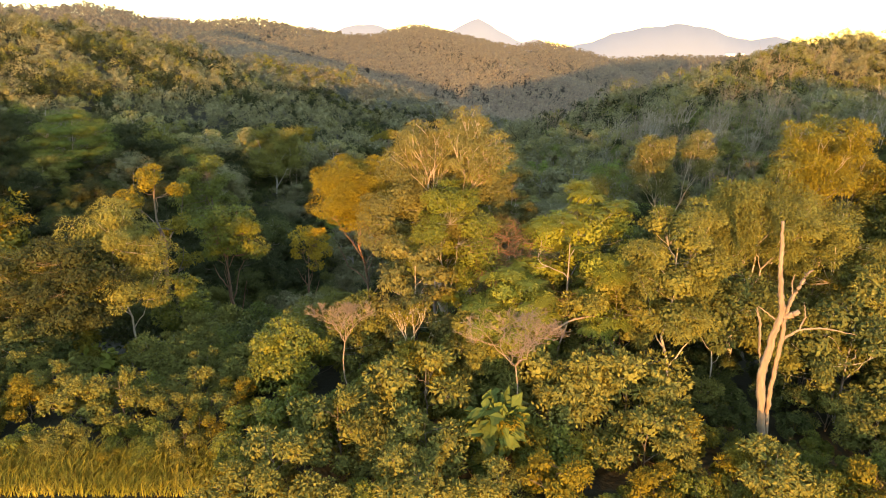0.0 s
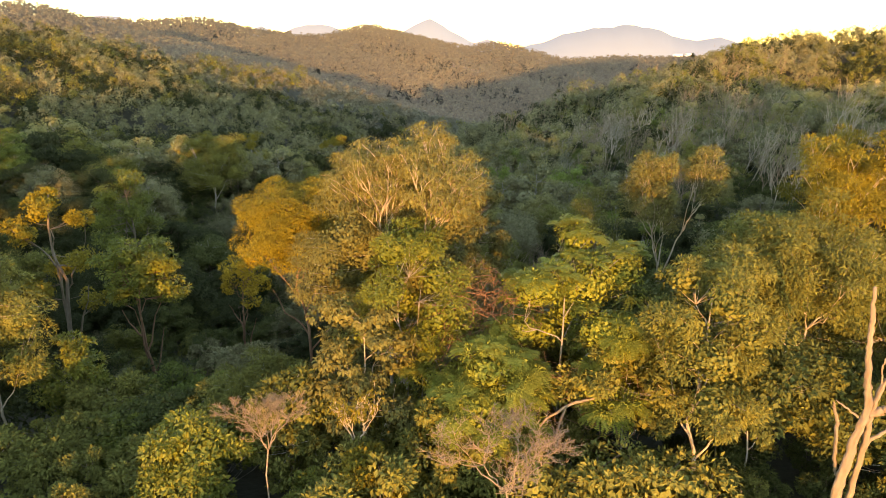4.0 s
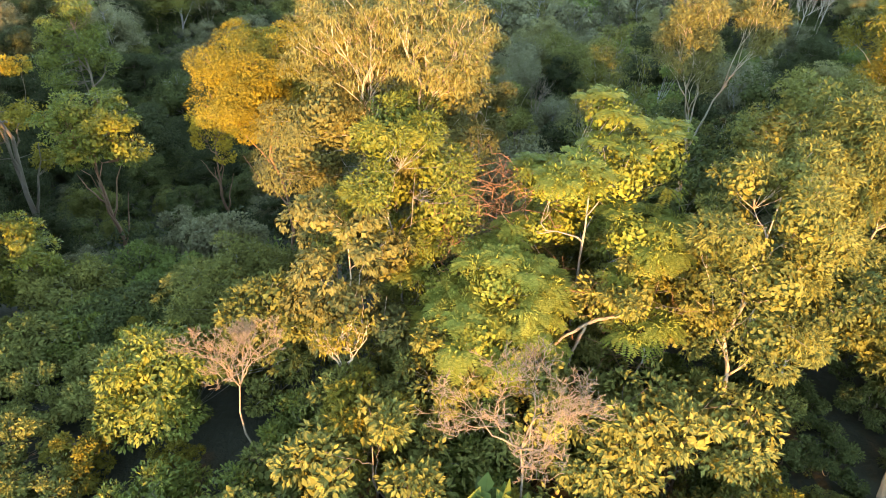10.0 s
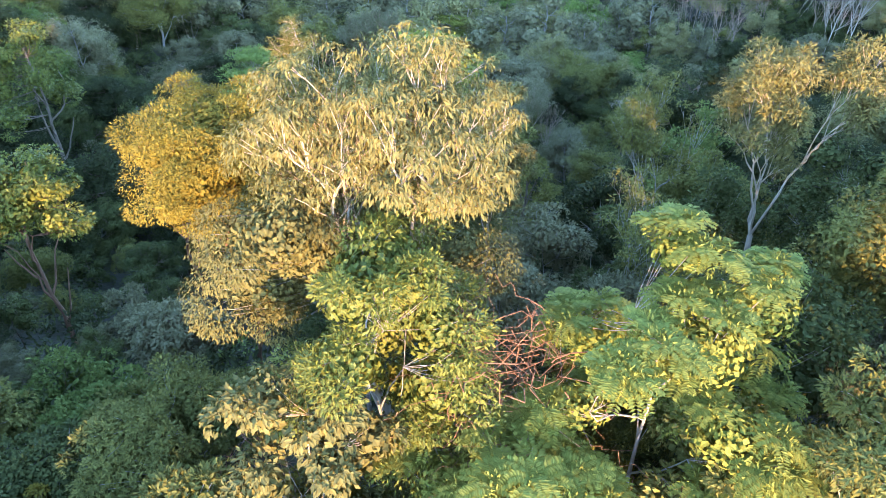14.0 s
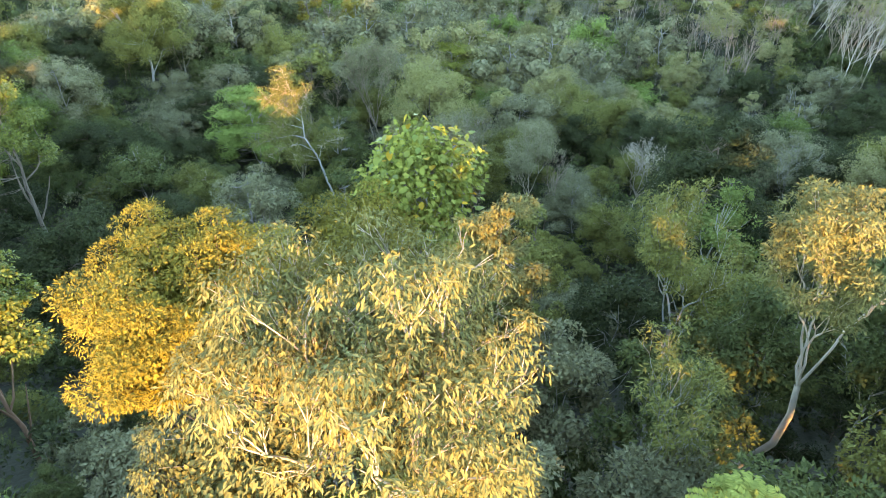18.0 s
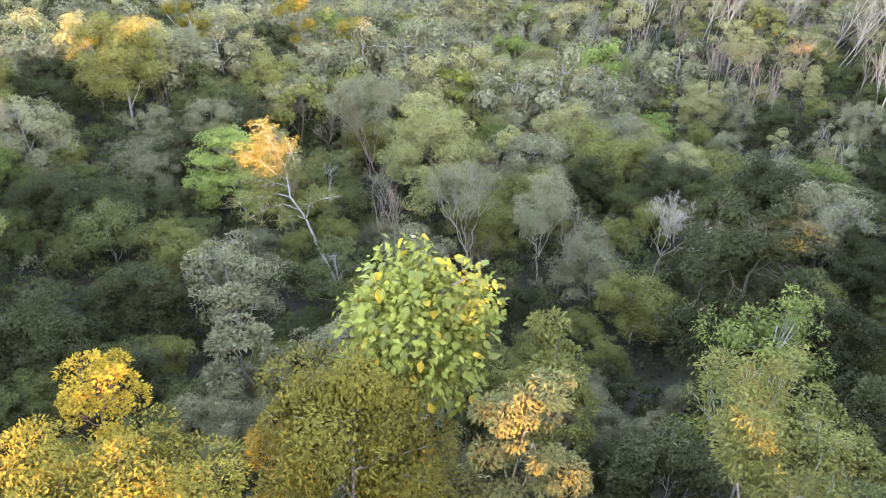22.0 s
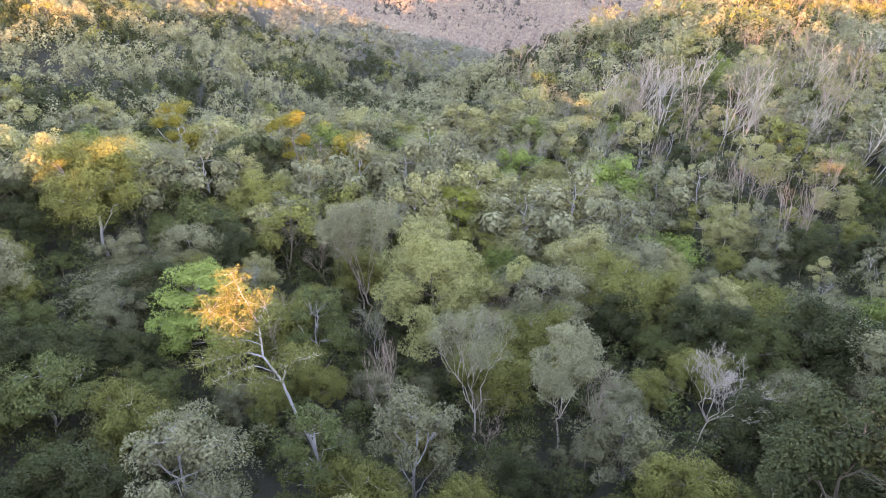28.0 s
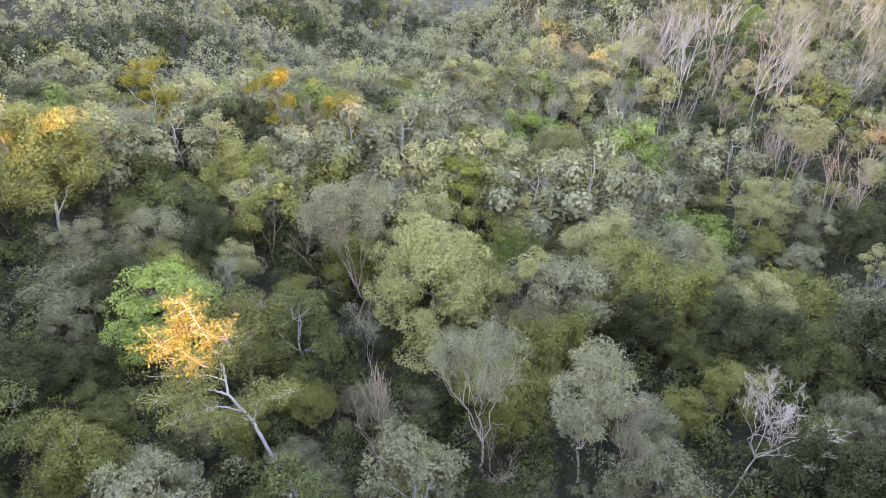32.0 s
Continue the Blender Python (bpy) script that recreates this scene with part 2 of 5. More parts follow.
def mesh_from(name, verts, quads, mat, smooth=False, tris=None):
    """A mesh from arrays of corners and of four-sided (and three-sided) faces."""
    me = bpy.data.meshes.new(name)
    quads = np.asarray(quads, np.int32).reshape(-1, 4)
    tris = np.zeros((0, 3), np.int32) if tris is None else np.asarray(tris, np.int32).reshape(-1, 3)
    me.vertices.add(len(verts))
    me.vertices.foreach_set("co", np.asarray(verts, np.float32).ravel())
    loops = np.concatenate([quads.ravel(), tris.ravel()])
    me.loops.add(len(loops))
    me.loops.foreach_set("vertex_index", loops)
    n4, n3 = len(quads), len(tris)
    me.polygons.add(n4 + n3)
    me.polygons.foreach_set("loop_start", np.concatenate([np.arange(n4) * 4, n4 * 4 + np.arange(n3) * 3]).astype(np.int32))
    me.update(calc_edges=True)
    me.polygons.foreach_set("use_smooth", np.full(n4 + n3, smooth))
    me.materials.append(mat)
    return me


def grid_mesh(name, xs, ys, height, mat):
    gx, gy = np.meshgrid(xs, ys)
    v = np.stack([gx, gy, height(gx, gy)], -1).reshape(-1, 3)
    nx, ny = len(xs), len(ys)
    i = (np.arange(ny - 1)[:, None] * nx + np.arange(nx - 1)[None]).ravel()
    return mesh_from(name, v, np.stack([i, i + 1, i + nx + 1, i + nx], -1), mat, True)


def spread(near, far, n, c=0.0):
    t = np.linspace(-1, 1, n)
    return c + near * t + (far - near) * t ** 5


land = new("ground", grid_mesh("ground", spread(260, 4500, 221), np.concatenate([np.linspace(-4500, 0, 30)[:-1], np.linspace(0, 500, 160), np.linspace(505, 1400, 110), np.linspace(1450, 4500, 14)]), ground, SOIL))
tagged(land, "dark forest floor under dense trees, falling from a roadside shelf into a valley", "ground", kind="structure")

road = new("road", grid_mesh("road", np.linspace(-60, 60, 41), np.linspace(12.0, 24.7, 6), lambda x, y: ground(x, y) + 0.03, ASPHALT))
tagged(road, "grey asphalt road along the edge of the forest", "road", kind="structure")


def mountain(name, label, dist, peaks, mat):
    """A far mountain chain: peaks as (bearing as a slope, rise as a slope, half width)."""
    xs = np.linspace(-1.1, 1.1, 240)
    h = np.full_like(xs, -0.03)
    for b, r, w in peaks:
        h = np.maximum(h, (r + 0.03) * np.exp(-np.abs((xs - b) / w) ** 1.6) - 0.03)
    h = h + 0.0016 * np.sin(xs * 55) + 0.0011 * np.sin(xs * 131 + 1) + 0.0006 * np.sin(xs * 290)
    top = np.stack([xs * dist, np.full_like(xs, dist), 20 + h * dist], -1)
    mid = np.stack([xs * dist * 0.97, np.full_like(xs, dist * 0.95), 20 + (h * 0.45 - 0.02) * dist], -1)
    foot = np.stack([xs * dist * 0.94, np.full_like(xs, dist * 0.88), np.full_like(xs, -120.0)], -1)
    back = np.stack([xs * dist * 1.1, np.full_like(xs, dist * 1.12), np.full_like(xs, -120.0)], -1)
    v = np.concatenate([foot, mid, top, back])
    i = np.arange(239)
    q = np.concatenate([np.stack([i + k * 240, i + 1 + k * 240, i + 1 + (k + 1) * 240, i + (k + 1) * 240], -1) for k in range(3)])
    return tagged(new(name, mesh_from(name, v, q, mat, True)), label, "mountain", kind="structure")


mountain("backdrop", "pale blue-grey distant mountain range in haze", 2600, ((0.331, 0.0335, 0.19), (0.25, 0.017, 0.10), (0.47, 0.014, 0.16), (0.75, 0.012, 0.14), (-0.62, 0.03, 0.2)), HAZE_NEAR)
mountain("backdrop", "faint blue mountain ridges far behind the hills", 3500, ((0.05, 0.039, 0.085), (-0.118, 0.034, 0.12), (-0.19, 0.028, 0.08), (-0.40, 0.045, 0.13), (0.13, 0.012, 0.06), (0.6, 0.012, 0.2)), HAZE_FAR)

# ---- how trees are made ----
def unit(v):
    return v / np.maximum(np.linalg.norm(v, axis=-1, keepdims=True), 1e-9)


class Wood:
    """Tapered stems and branches, gathered into one mesh."""

    def __init__(self):
        self.v, self.q, self.n = [], [], 0

    def tube(self, path, radii, sides=5):
        path, radii = np.asarray(path, float), np.asarray(radii, float)
        d = unit(np.gradient(path, axis=0))
        ref = np.where(np.abs(d[:, 2:3]) > 0.9, np.array([[1.0, 0, 0]]), np.array([[0, 0, 1.0]]))
        a = unit(np.cross(d, ref))
        b = np.cross(d, a)
        ang = np.linspace(0, 2 * np.pi, sides, endpoint=False)
        ring = path[:, None] + radii[:, None, None] * (np.cos(ang)[None, :, None] * a[:, None] + np.sin(ang)[None, :, None] * b[:, None])
        m = len(path)
        i, j = np.meshgrid(np.arange(m - 1), np.arange(sides), indexing="ij")
        k = (j + 1) % sides
        self.q.append(np.stack([i * sides + j, i * sides + k, (i + 1) * sides + k, (i + 1) * sides + j], -1).reshape(-1, 4) + self.n)
        self.v.append(ring.reshape(-1, 3))
        self.n += m * sides

    def mesh(self, name, mat):
        return mesh_from(name, np.concatenate(self.v), np.concatenate(self.q), mat, True)


def bent(rng, p0, p1, wig, n=5, sag=0.0):
    """A crooked line between two points."""
    t = np.linspace(0, 1, n)[:, None]
    p = p0 + (p1 - p0) * t
    w = np.cumsum(rng.normal(0, 1, (n, 3)), 0)
    w = (w - w[0] - t * (w[-1] - w[0])) * wig
    p = p + w
    p[:, 2] += sag * np.sin(np.pi * t[:, 0])
    return p


def kites(pos, along, face, length, width, fold=0.12):
    """Leaf blades: one kite each, folded along the rib. Returns corners and faces."""
    along = unit(along)
    side = unit(np.cross(along, face))
    up = np.cross(side, along)
    length, width = length[:, None], width[:, None]
    base, tip = pos, pos + along * length
    mid = pos + along * length * 0.45 + up * width * fold
    v = np.stack([base, mid + side * width * 0.5, tip, mid - side * width * 0.5], 1).reshape(-1, 3)
    return v, np.arange(len(v)).reshape(-1, 4)


def leaf_cloud(rng, centres, radii, outward, per, size, aspect, droop, flat=0.6):
    """Leaves round each clump's centre, thickest towards its outer side."""
    n = len(centres) * per
    c, r, o = np.repeat(centres, per, 0), np.repeat(radii, per), np.repeat(outward, per, 0)
    d = unit(rng.normal(0, 1, (n, 3)) + 0.9 * o + np.array([0, 0, 0.25]))
    rad = r * rng.uniform(0.45, 1.0, n) ** 0.5
    pos = c + d * rad[:, None] * np.array([1, 1, flat])
    along = unit(d + 0.6 * rng.normal(0, 1, (n, 3)) + np.array([0, 0, -droop]))
    face = unit(1.2 * d + 0.42 * rng.normal(0, 1, (n, 3)) + np.array([0, 0, 0.45]))
    length = size * rng.uniform(0.65, 1.3, n)
    return kites(pos, along, face, length, length * aspect)


def inner_leaves(rng, lobes, radii, flat, size):
    """The shaded leaf mass inside a crown's lobes, which lets no light through."""
    each = np.maximum(8, (10 * (radii / size) ** 2)).astype(int)
    c, rr = np.repeat(lobes, each, 0), np.repeat(radii, each)
    n = len(c)
    d = unit(rng.normal(0, 1, (n, 3)))
    pos = c + d * (rr * rng.uniform(0.25, 0.66, n))[:, None] * np.array([1, 1, flat])
    face = unit(d + 0.3 * rng.normal(0, 1, (n, 3)))
    along = unit(np.cross(face, rng.normal(0, 1, (n, 3))))
    ln = size * rng.uniform(0.8, 1.3, n)
    return kites(pos - along * ln[:, None] * 0.5, along, face, ln, ln * 0.8)


def fronds(rng, centres, outward, per, reach, pairs, leaflet):
    """Feathered leaves: two rows of leaflets along a drooping rib."""
    pos, along, face, size = [], [], [], []
    for c, o in zip(centres, outward):
        for _ in range(per):
            az = rng.uniform(0, 2 * np.pi)
            d = unit(np.array([np.cos(az), np.sin(az), rng.uniform(-0.1, 0.5)]) + 0.5 * o)
            s = unit(np.cross(d, [0, 0, 1.0]))
            for k in range(pairs):
                t = (k + 1) / pairs
                p = c + d * reach * t + np.array([0, 0, -0.45 * reach * t * t])
                for sg in (-1, 1):
                    pos.append(p)
                    along.append(s * sg + 0.45 * d + np.array([0, 0, -0.25]) + rng.normal(0, 0.08, 3))
                    face.append(np.array([0, 0, 1.0]) + 0.3 * d)
                    size.append(leaflet * (1.15 - 0.5 * abs(t - 0.45)) * rng.uniform(0.85, 1.15))
    size = np.array(size)
    return kites(np.array(pos), np.array(along), np.array(face), size, size * 0.36, 0.08)


def crown_points(rng, n, h, r, cb, form, full=0.37):
    """Rounded lobes set unevenly round a crown, each with its own leaf clumps. Returns clumps, their outward ways and sizes, and the lobes."""
    hc = h * (1 - cb)
    m = max(7, n // 6)
    i = np.arange(m) + 0.5
    z = 1 - 1.62 * i / m
    az = i * 2.39996 + rng.uniform(0, 6.28) + rng.normal(0, 0.3, m)
    s = np.sqrt(np.maximum(0.05, 1 - z * z))
    d = np.stack([np.cos(az) * s, np.sin(az) * s, z], -1)
    ph = rng.uniform(0, 6.28, 2)
    reach = (0.62 + 0.10 * np.sin(2 * az + ph[0]) + 0.08 * np.sin(3 * az + ph[1]) + rng.normal(0, 0.09, m))
    p = d * reach[:, None]
    zz = np.clip((p[:, 2] / 0.66 + 1) / 2, 0, 1)
    flat = 0.8
    if form == "flat":
        w, zz = 0.6 + 0.55 * zz, 0.3 + 0.7 * zz ** 0.6
    elif form == "column":
        w = 0.8 + 0.3 * np.sin(np.pi * zz)
    elif form == "layer":
        w, flat = 1.15 - 0.45 * zz, 0.36
        zz = np.round(zz * 5) / 5
    else:
        w = np.ones(m)
    rl = r * full * rng.uniform(0.7, 1.3, m) * np.clip(1.15 - 0.1 * m / 12, 0.7, 1.1)
    c = np.stack([p[:, 0] * w * r, p[:, 1] * w * r, h - hc + rl * 0.5 + zz * (hc - rl * (0.5 + flat))], -1)
    k = max(3, n // m)
    o = np.repeat(unit(d + np.array([0, 0, 0.3])), k, 0)
    e = unit(rng.normal(0, 0.75, (m * k, 3)) + o)
    sub = np.repeat(c, k, 0) + e * np.repeat(rl, k)[:, None] * np.array([0.8, 0.8, 0.8 * flat]) * rng.uniform(0.75, 1.0, m * k)[:, None]
    return sub, e, np.repeat(rl, k) * rng.uniform(0.38, 0.56, m * k), c, rl, flat


KINDS = {
    # leaf colour, bark, form, crown base, clumps, leaves a clump, leaf size, aspect, droop, clump radius, limbs
    "broad": dict(leaf="green", bark="grey", form="round", cb=0.18, clumps=80, per=62, size=0.23, aspect=0.48, droop=0.5, cr=0.24, limbs=7),
    "dome": dict(leaf="dark", bark="brown", form="round", cb=0.10, clumps=80, per=66, size=0.23, aspect=0.5, droop=0.5, cr=0.24, limbs=7),
    "feather": dict(leaf="grey", bark="grey", form="round", cb=0.14, clumps=76, per=56, size=0.23, aspect=0.36, droop=0.7, cr=0.22, limbs=8),
    "clumpy": dict(leaf="olive", bark="brown", form="round", cb=0.16, clumps=48, per=110, size=0.24, aspect=0.5, droop=0.25, cr=0.28, limbs=7),
    "layered": dict(leaf="bright", bark="grey", form="layer", cb=0.10, clumps=84, per=60, size=0.23, aspect=0.45, droop=0.4, cr=0.25, limbs=8),
    "open": dict(leaf="pale", bark="pale", form="flat", cb=0.26, clumps=70, per=56, size=0.23, aspect=0.40, droop=0.9, cr=0.21, limbs=8),
    "golden": dict(leaf="gold", bark="vine", form="flat", cb=0.26, clumps=100, per=75, size=0.21, aspect=0.5, droop=0.5, cr=0.21, limbs=9),
    "slender": dict(leaf="olive", bark="pale", form="column", cb=0.42, stems=3, clumps=36, per=34, size=0.24, aspect=0.42, droop=0.7, cr=0.28, limbs=6),
    "bush": dict(leaf="green", bark="brown", form="round", cb=0.02, clumps=55, per=70, size=0.19, aspect=0.46, droop=0.4, cr=0.30, limbs=6),
}


def part(name, me, parent, label=""):
    ob = new(name, me)
    ob.parent = parent
    return tagged(ob, label)


def thing(name, place, label, category, group=""):
    ob = new(name)
    ob.matrix_basis = place
    return tagged(ob, label, category, group)


def add_bits(bits):
    v, q, n = [], [], 0
    for a, b in bits:
        v.append(a)
        q.append(b + n)
        n += len(a)
    return np.concatenate(v), np.concatenate(q)


def tree(seed, kind, h, r, name, label, place=None, lean=(0.0, 0.0), q=1.0, limbs_apart=False, leaf="", bark="", cb=None, category="tree", pinnate=False, group="", thick=1.0, sparse=1.0, solid=1.0, droop=None, size=None):
    """One tree with its foot at the origin: trunk, limbs, crown. q: how finely its leaves are cut."""
    k = KINDS[kind]
    rng = np.random.default_rng(seed)
    cb = k["cb"] if cb is None else cb
    pts, outward, cr, lobes, rl, flat = crown_points(rng, int(k["clumps"] * (0.6 + 0.4 * min(q, 1.5)) * (max(1.0, (r / 3.2) ** 1.2) if q > 1.1 else 1.0)), h, r, cb, k["form"], 0.43 if q > 0.9 or pinnate else 0.37)
    shift = np.array([lean[0], lean[1], 0.0])
    pts = pts + shift * (pts[:, 2:3] / h)
    lobes = lobes + shift * (lobes[:, 2:3] / h)
    top = np.array([shift[0] * 0.9, shift[1] * 0.9, h * (0.86 if k["form"] != "flat" else 0.78)])
    stem = bent(rng, np.zeros(3), top, 0.018 * h, 8)
    tr = (0.035 * h ** 0.9) * thick * 0.42
    trunk = Wood()
    trunk.tube(np.concatenate([[[0, 0, -0.6]], stem]), np.concatenate([[tr * 1.5], np.linspace(tr * 1.1, tr * 0.22, 8)]), 7)
    for j in range(k.get("stems", 0)):
        a = np.array([rng.normal(0, 0.8), rng.normal(0, 0.8), -0.5])
        trunk.tube(bent(rng, a, np.array([rng.normal(0, 0.6) * r, rng.normal(0, 0.6) * r, h * rng.uniform(0.65, 0.98)]), 0.02 * h, 7), np.linspace(tr * 0.5, tr * 0.18, 7), 5)
    woods = [Wood() for _ in range(k["limbs"])]
    ends = []
    for i, w in enumerate(woods):
        f = cb * 0.75 + (0.95 - cb * 0.75) * (i + 0.3) / k["limbs"]
        s = f * (len(stem) - 1)
        a = int(min(s, len(stem) - 2))
        p0 = stem[a] + (stem[a + 1] - stem[a]) * (s - a)
        az = i * 2.4 + rng.uniform(-0.4, 0.4)
        reach = r * rng.uniform(0.42, 0.62) * (1.0 if f < 0.65 else 0.45)
        p1 = p0 + np.array([np.cos(az) * reach, np.sin(az) * reach, (h * 0.85 - p0[2]) * rng.uniform(0.3, 0.6) + 0.2])
        line = bent(rng, p0, p1, 0.05 * reach + 0.03, 6, -0.08 * reach)
        w.tube(line, np.linspace(tr * 0.55 * (1.2 - f * 0.6), tr * 0.16, 6), 5)
        ends.append(line)
    for p in pts:
        best, where = 1e9, None
        for i, line in enumerate(ends):
            d = np.linalg.norm(line - p, axis=1) + np.maximum(line[:, 2] - p[2], 0) * 1.5
            j = int(np.argmin(d))
            if d[j] < best:
                best, where = d[j], (i, j)
        i, j = where
        a = ends[i][j]
        woods[i].tube(bent(rng, a, p, 0.03 * best, 4, -0.05 * best), np.linspace(tr * 0.16, 0.012, 4), 3)
    centre = np.array([shift[0] * 0.7, shift[1] * 0.7, h * (cb + (1 - cb) * 0.45)])
    size = (k["size"] if size is None else size) / math.sqrt(q)
    if pinnate:
        up = pts[:, 2] > h * (cb + 0.12)
        bits = [fronds(rng, pts[up] + outward[up] * cr[up, None] * 0.3, outward[up], 13, 0.85, 13, 0.19), leaf_cloud(rng, pts, cr, outward, int(k["per"] * 2.6), size * 0.6, 0.34, k["droop"])]
    else:
        near = q > 1.45
        bits = [leaf_cloud(rng, pts, cr, outward, max(4, int(k["per"] * q * sparse * (1.3 if near else 1.0))), size, k["aspect"] * (0.72 if near else 1.0), k["droop"] if droop is None else droop)]
    if solid > 0:
        bits.append(inner_leaves(rng, lobes, rl, flat, 0.17 if q > 1.45 or pinnate else 0.24 if q > 0.9 else 0.42 if q > 0.7 else 0.5 if q > 0.4 else 0.75))
    v, f = add_bits(bits)
    ob = thing(name, place or Matrix(), label, category, group)
    bk = BARK[bark or k["bark"]]
    if limbs_apart:
        part("trunk", trunk.mesh("trunk", bk), ob)
        for w in woods:
            part("limb", w.mesh("limb", bk), ob)
    else:
        allw = trunk
        n = trunk.n
        for w in woods:
            allw.v += w.v
            allw.q += [x + n for x in w.q]
            n += w.n
        part("trunk", allw.mesh("trunk", bk), ob)
    part("crown", mesh_from("crown", v, f, LEAF[leaf or k["leaf"]]), ob)
    return ob


def bare_tree(seed, h, r, name, label, place=None, lean=(0.0, 0.0), bark="grey", leaf="", fork=0.35, levels=4, leaves=0, thick=1.0, group="", splay=0.75, twig=0.014, leaf_r=0.3, leaf_size=0.2, droop=0.8, first=3):
    """A leafless tree: a stem that forks again and again into fine twigs."""
    rng = np.random.default_rng(seed)
    stem, limbs = Wood(), []
    tr = 0.015 * h * thick
    foot, top = np.array([0, 0, -0.5]), np.array([lean[0] * fork, lean[1] * fork, h * fork])
    line = bent(rng, foot, top, 0.02 * h, 6)
    stem.tube(line, np.linspace(tr * 1.3, tr * 0.75, 6), 7)
    tips = []

    def grow(p, d, length, rad, level):
        n = first if level == 0 else 3 if level < 2 else int(rng.integers(2, 4))
        for i in range(n):
            az = rng.uniform(0, 6.28) + i * 6.28 / n
            side = np.array([np.cos(az), np.sin(az), 0.0])
            nd = unit(d + side * splay * rng.uniform(0.6, 1.2) + np.array([0, 0, 0.18]) + np.array([lean[0], lean[1], 0]) / h * 0.4)
            ln = length * rng.uniform(0.7, 1.2)
            q = p + nd * ln
            if level == 0:
                limbs.append(Wood())
            crown = limbs[-1]
            seg = bent(rng, p, q, 0.06 * ln, 5 if level < 2 else 3)
            r1 = max(rad * 0.6, twig)
            crown.tube(seg, np.linspace(rad, r1, len(seg)), 5 if level < 1 else 3)
            if level < levels:
                grow(q, nd, length * 0.66, r1, level + 1)
                if level > 0 and rng.uniform() < 0.5:
                    grow(seg[len(seg) // 2], unit(nd + side * 0.5), length * 0.5, r1 * 0.7, max(level + 1, levels - 1))
            else:
                tips.append(q)

    d0 = unit(line[-1] - line[-2])
    grow(line[-1], d0, h * (1 - fork) * 0.40, tr * 0.7, 0)
    c = np.concatenate([x for w in limbs for x in w.v])
    ext = max(np.abs(c[:, :2] - line[-1][:2]).max(), 0.1)
    zt = c[:, 2].max()
    s = np.array([r / ext, r / ext, (h - top[2]) / (zt - top[2])])
    for w in limbs:
        w.v = [(x - line[-1]) * s + line[-1] for x in w.v]
    tips = (np.array(tips) - line[-1]) * s + line[-1]
    ob = thing(name, place or Matrix(), label, "bare tree", group)
    part("trunk", stem.mesh("trunk", BARK[bark]), ob)
    for w in limbs:
        part("limb", w.mesh("limb", BARK[bark]), ob)
    if leaves:
        v, f = leaf_cloud(rng, tips, leaf_r * rng.uniform(0.7, 1.3, len(tips)), unit(tips - line[-1] + np.array([0, 0, 1.0])), int(leaves * 1.35), leaf_size, 0.28, droop)
        part("crown", mesh_from("crown", v, f, LEAF[leaf]), ob)
    return ob


def foot(x, y, scale=1.0, turn=0.0, sink=0.15):
    return pose(x, y, float(ground(x, y)) - sink, 0, 0, turn) @ Matrix.Diagonal((scale, scale, scale, 1))

# ---- the trees that stand out, one by one ----
TAKEN = []


def stand(kind, x, y, top, r, label, seed, name="broadleaf_tree", **kw):
    """A tree at (x, y) whose top reaches the height top."""
    h = top - float(ground(x, y))
    TAKEN.append((x, y, r))
    return tree(seed, kind, h, r, name, label, foot(x, y), **kw)


def stand_bare(x, y, top, r, label, seed, **kw):
    h = top - float(ground(x, y))
    TAKEN.append((x, y, r * 0.6))
    return bare_tree(seed, h, r, "bare_tree", label, foot(x, y), **kw)


def stand_leafy(x, y, top, r, label, seed, **kw):
    """A tree whose forked limbs show between tufts of leaves."""
    h = top - float(ground(x, y))
    TAKEN.append((x, y, r * 0.8))
    ob = bare_tree(seed, h, r, "open_tree", label, foot(x, y), **kw)
    return tagged(ob, "", "tree", "open-crowned trees")


FRONT = dict(limbs_apart=True, group="trees at the forest edge")
stand_leafy(0.2, 42.0, 16.6, 4.9, "tall pale-golden tree with open crown and bare pale limbs", 11, bark="pale", leaf="pale", leaves=26, levels=4, fork=0.42, leaf_r=0.5, leaf_size=0.19, droop=1.6, thick=0.95, twig=0.013, splay=0.8, first=7)
stand("broad", -0.6, 43.0, 14.8, 4.4, "pale-golden leafy tree under taller open limbs", 511, leaf="pale", bark="grey", q=3.0, cb=0.42, thick=0.6, droop=1.5, **FRONT)
stand("broad", 0.6, 38.2, 13.6, 3.1, "glossy yellow-green leafy tree before a taller pale tree", 12, leaf="glossy", q=2.2, cb=0.25, thick=0.45, **FRONT)
stand("broad", -1.5, 35.8, 10.0, 2.4, "olive-green tree with drooping leaves and a pale stem", 13, leaf="pale", bark="pale", q=1.3, droop=1.2, thick=0.6, **FRONT)
stand("golden", -6.4, 50.5, 12.2, 4.5, "orange-golden tree with a flat-topped crown and dark trunk", 14, q=2.4, cb=0.40, thick=0.7, **FRONT)
stand("dome", 7.6, 36.5, 12.6, 3.9, "lime-green tree with feathered leaves in tiers", 15, leaf="lime", bark="grey", cb=0.2, thick=0.6, pinnate=True, **FRONT)
stand("broad", 3.4, 34.6, 8.5, 2.9, "low lime-green tree with feathered leaves", 16, leaf="lime", cb=0.25, thick=0.7, pinnate=True, **FRONT)
stand("broad", 12.2, 32.6, 12.7, 3.1, "green-gold tree with a crooked pale trunk", 17, leaf="olive", bark="pale", q=2.0, cb=0.3, thick=0.7, **FRONT)
stand_leafy(16.7, 48.4, 14.3, 3.2, "slender pale tree with white bare limbs", 18, bark="pale", leaf="pale", leaves=34, fork=0.5, leaf_r=0.42, thick=0.6, twig=0.01, first=4)
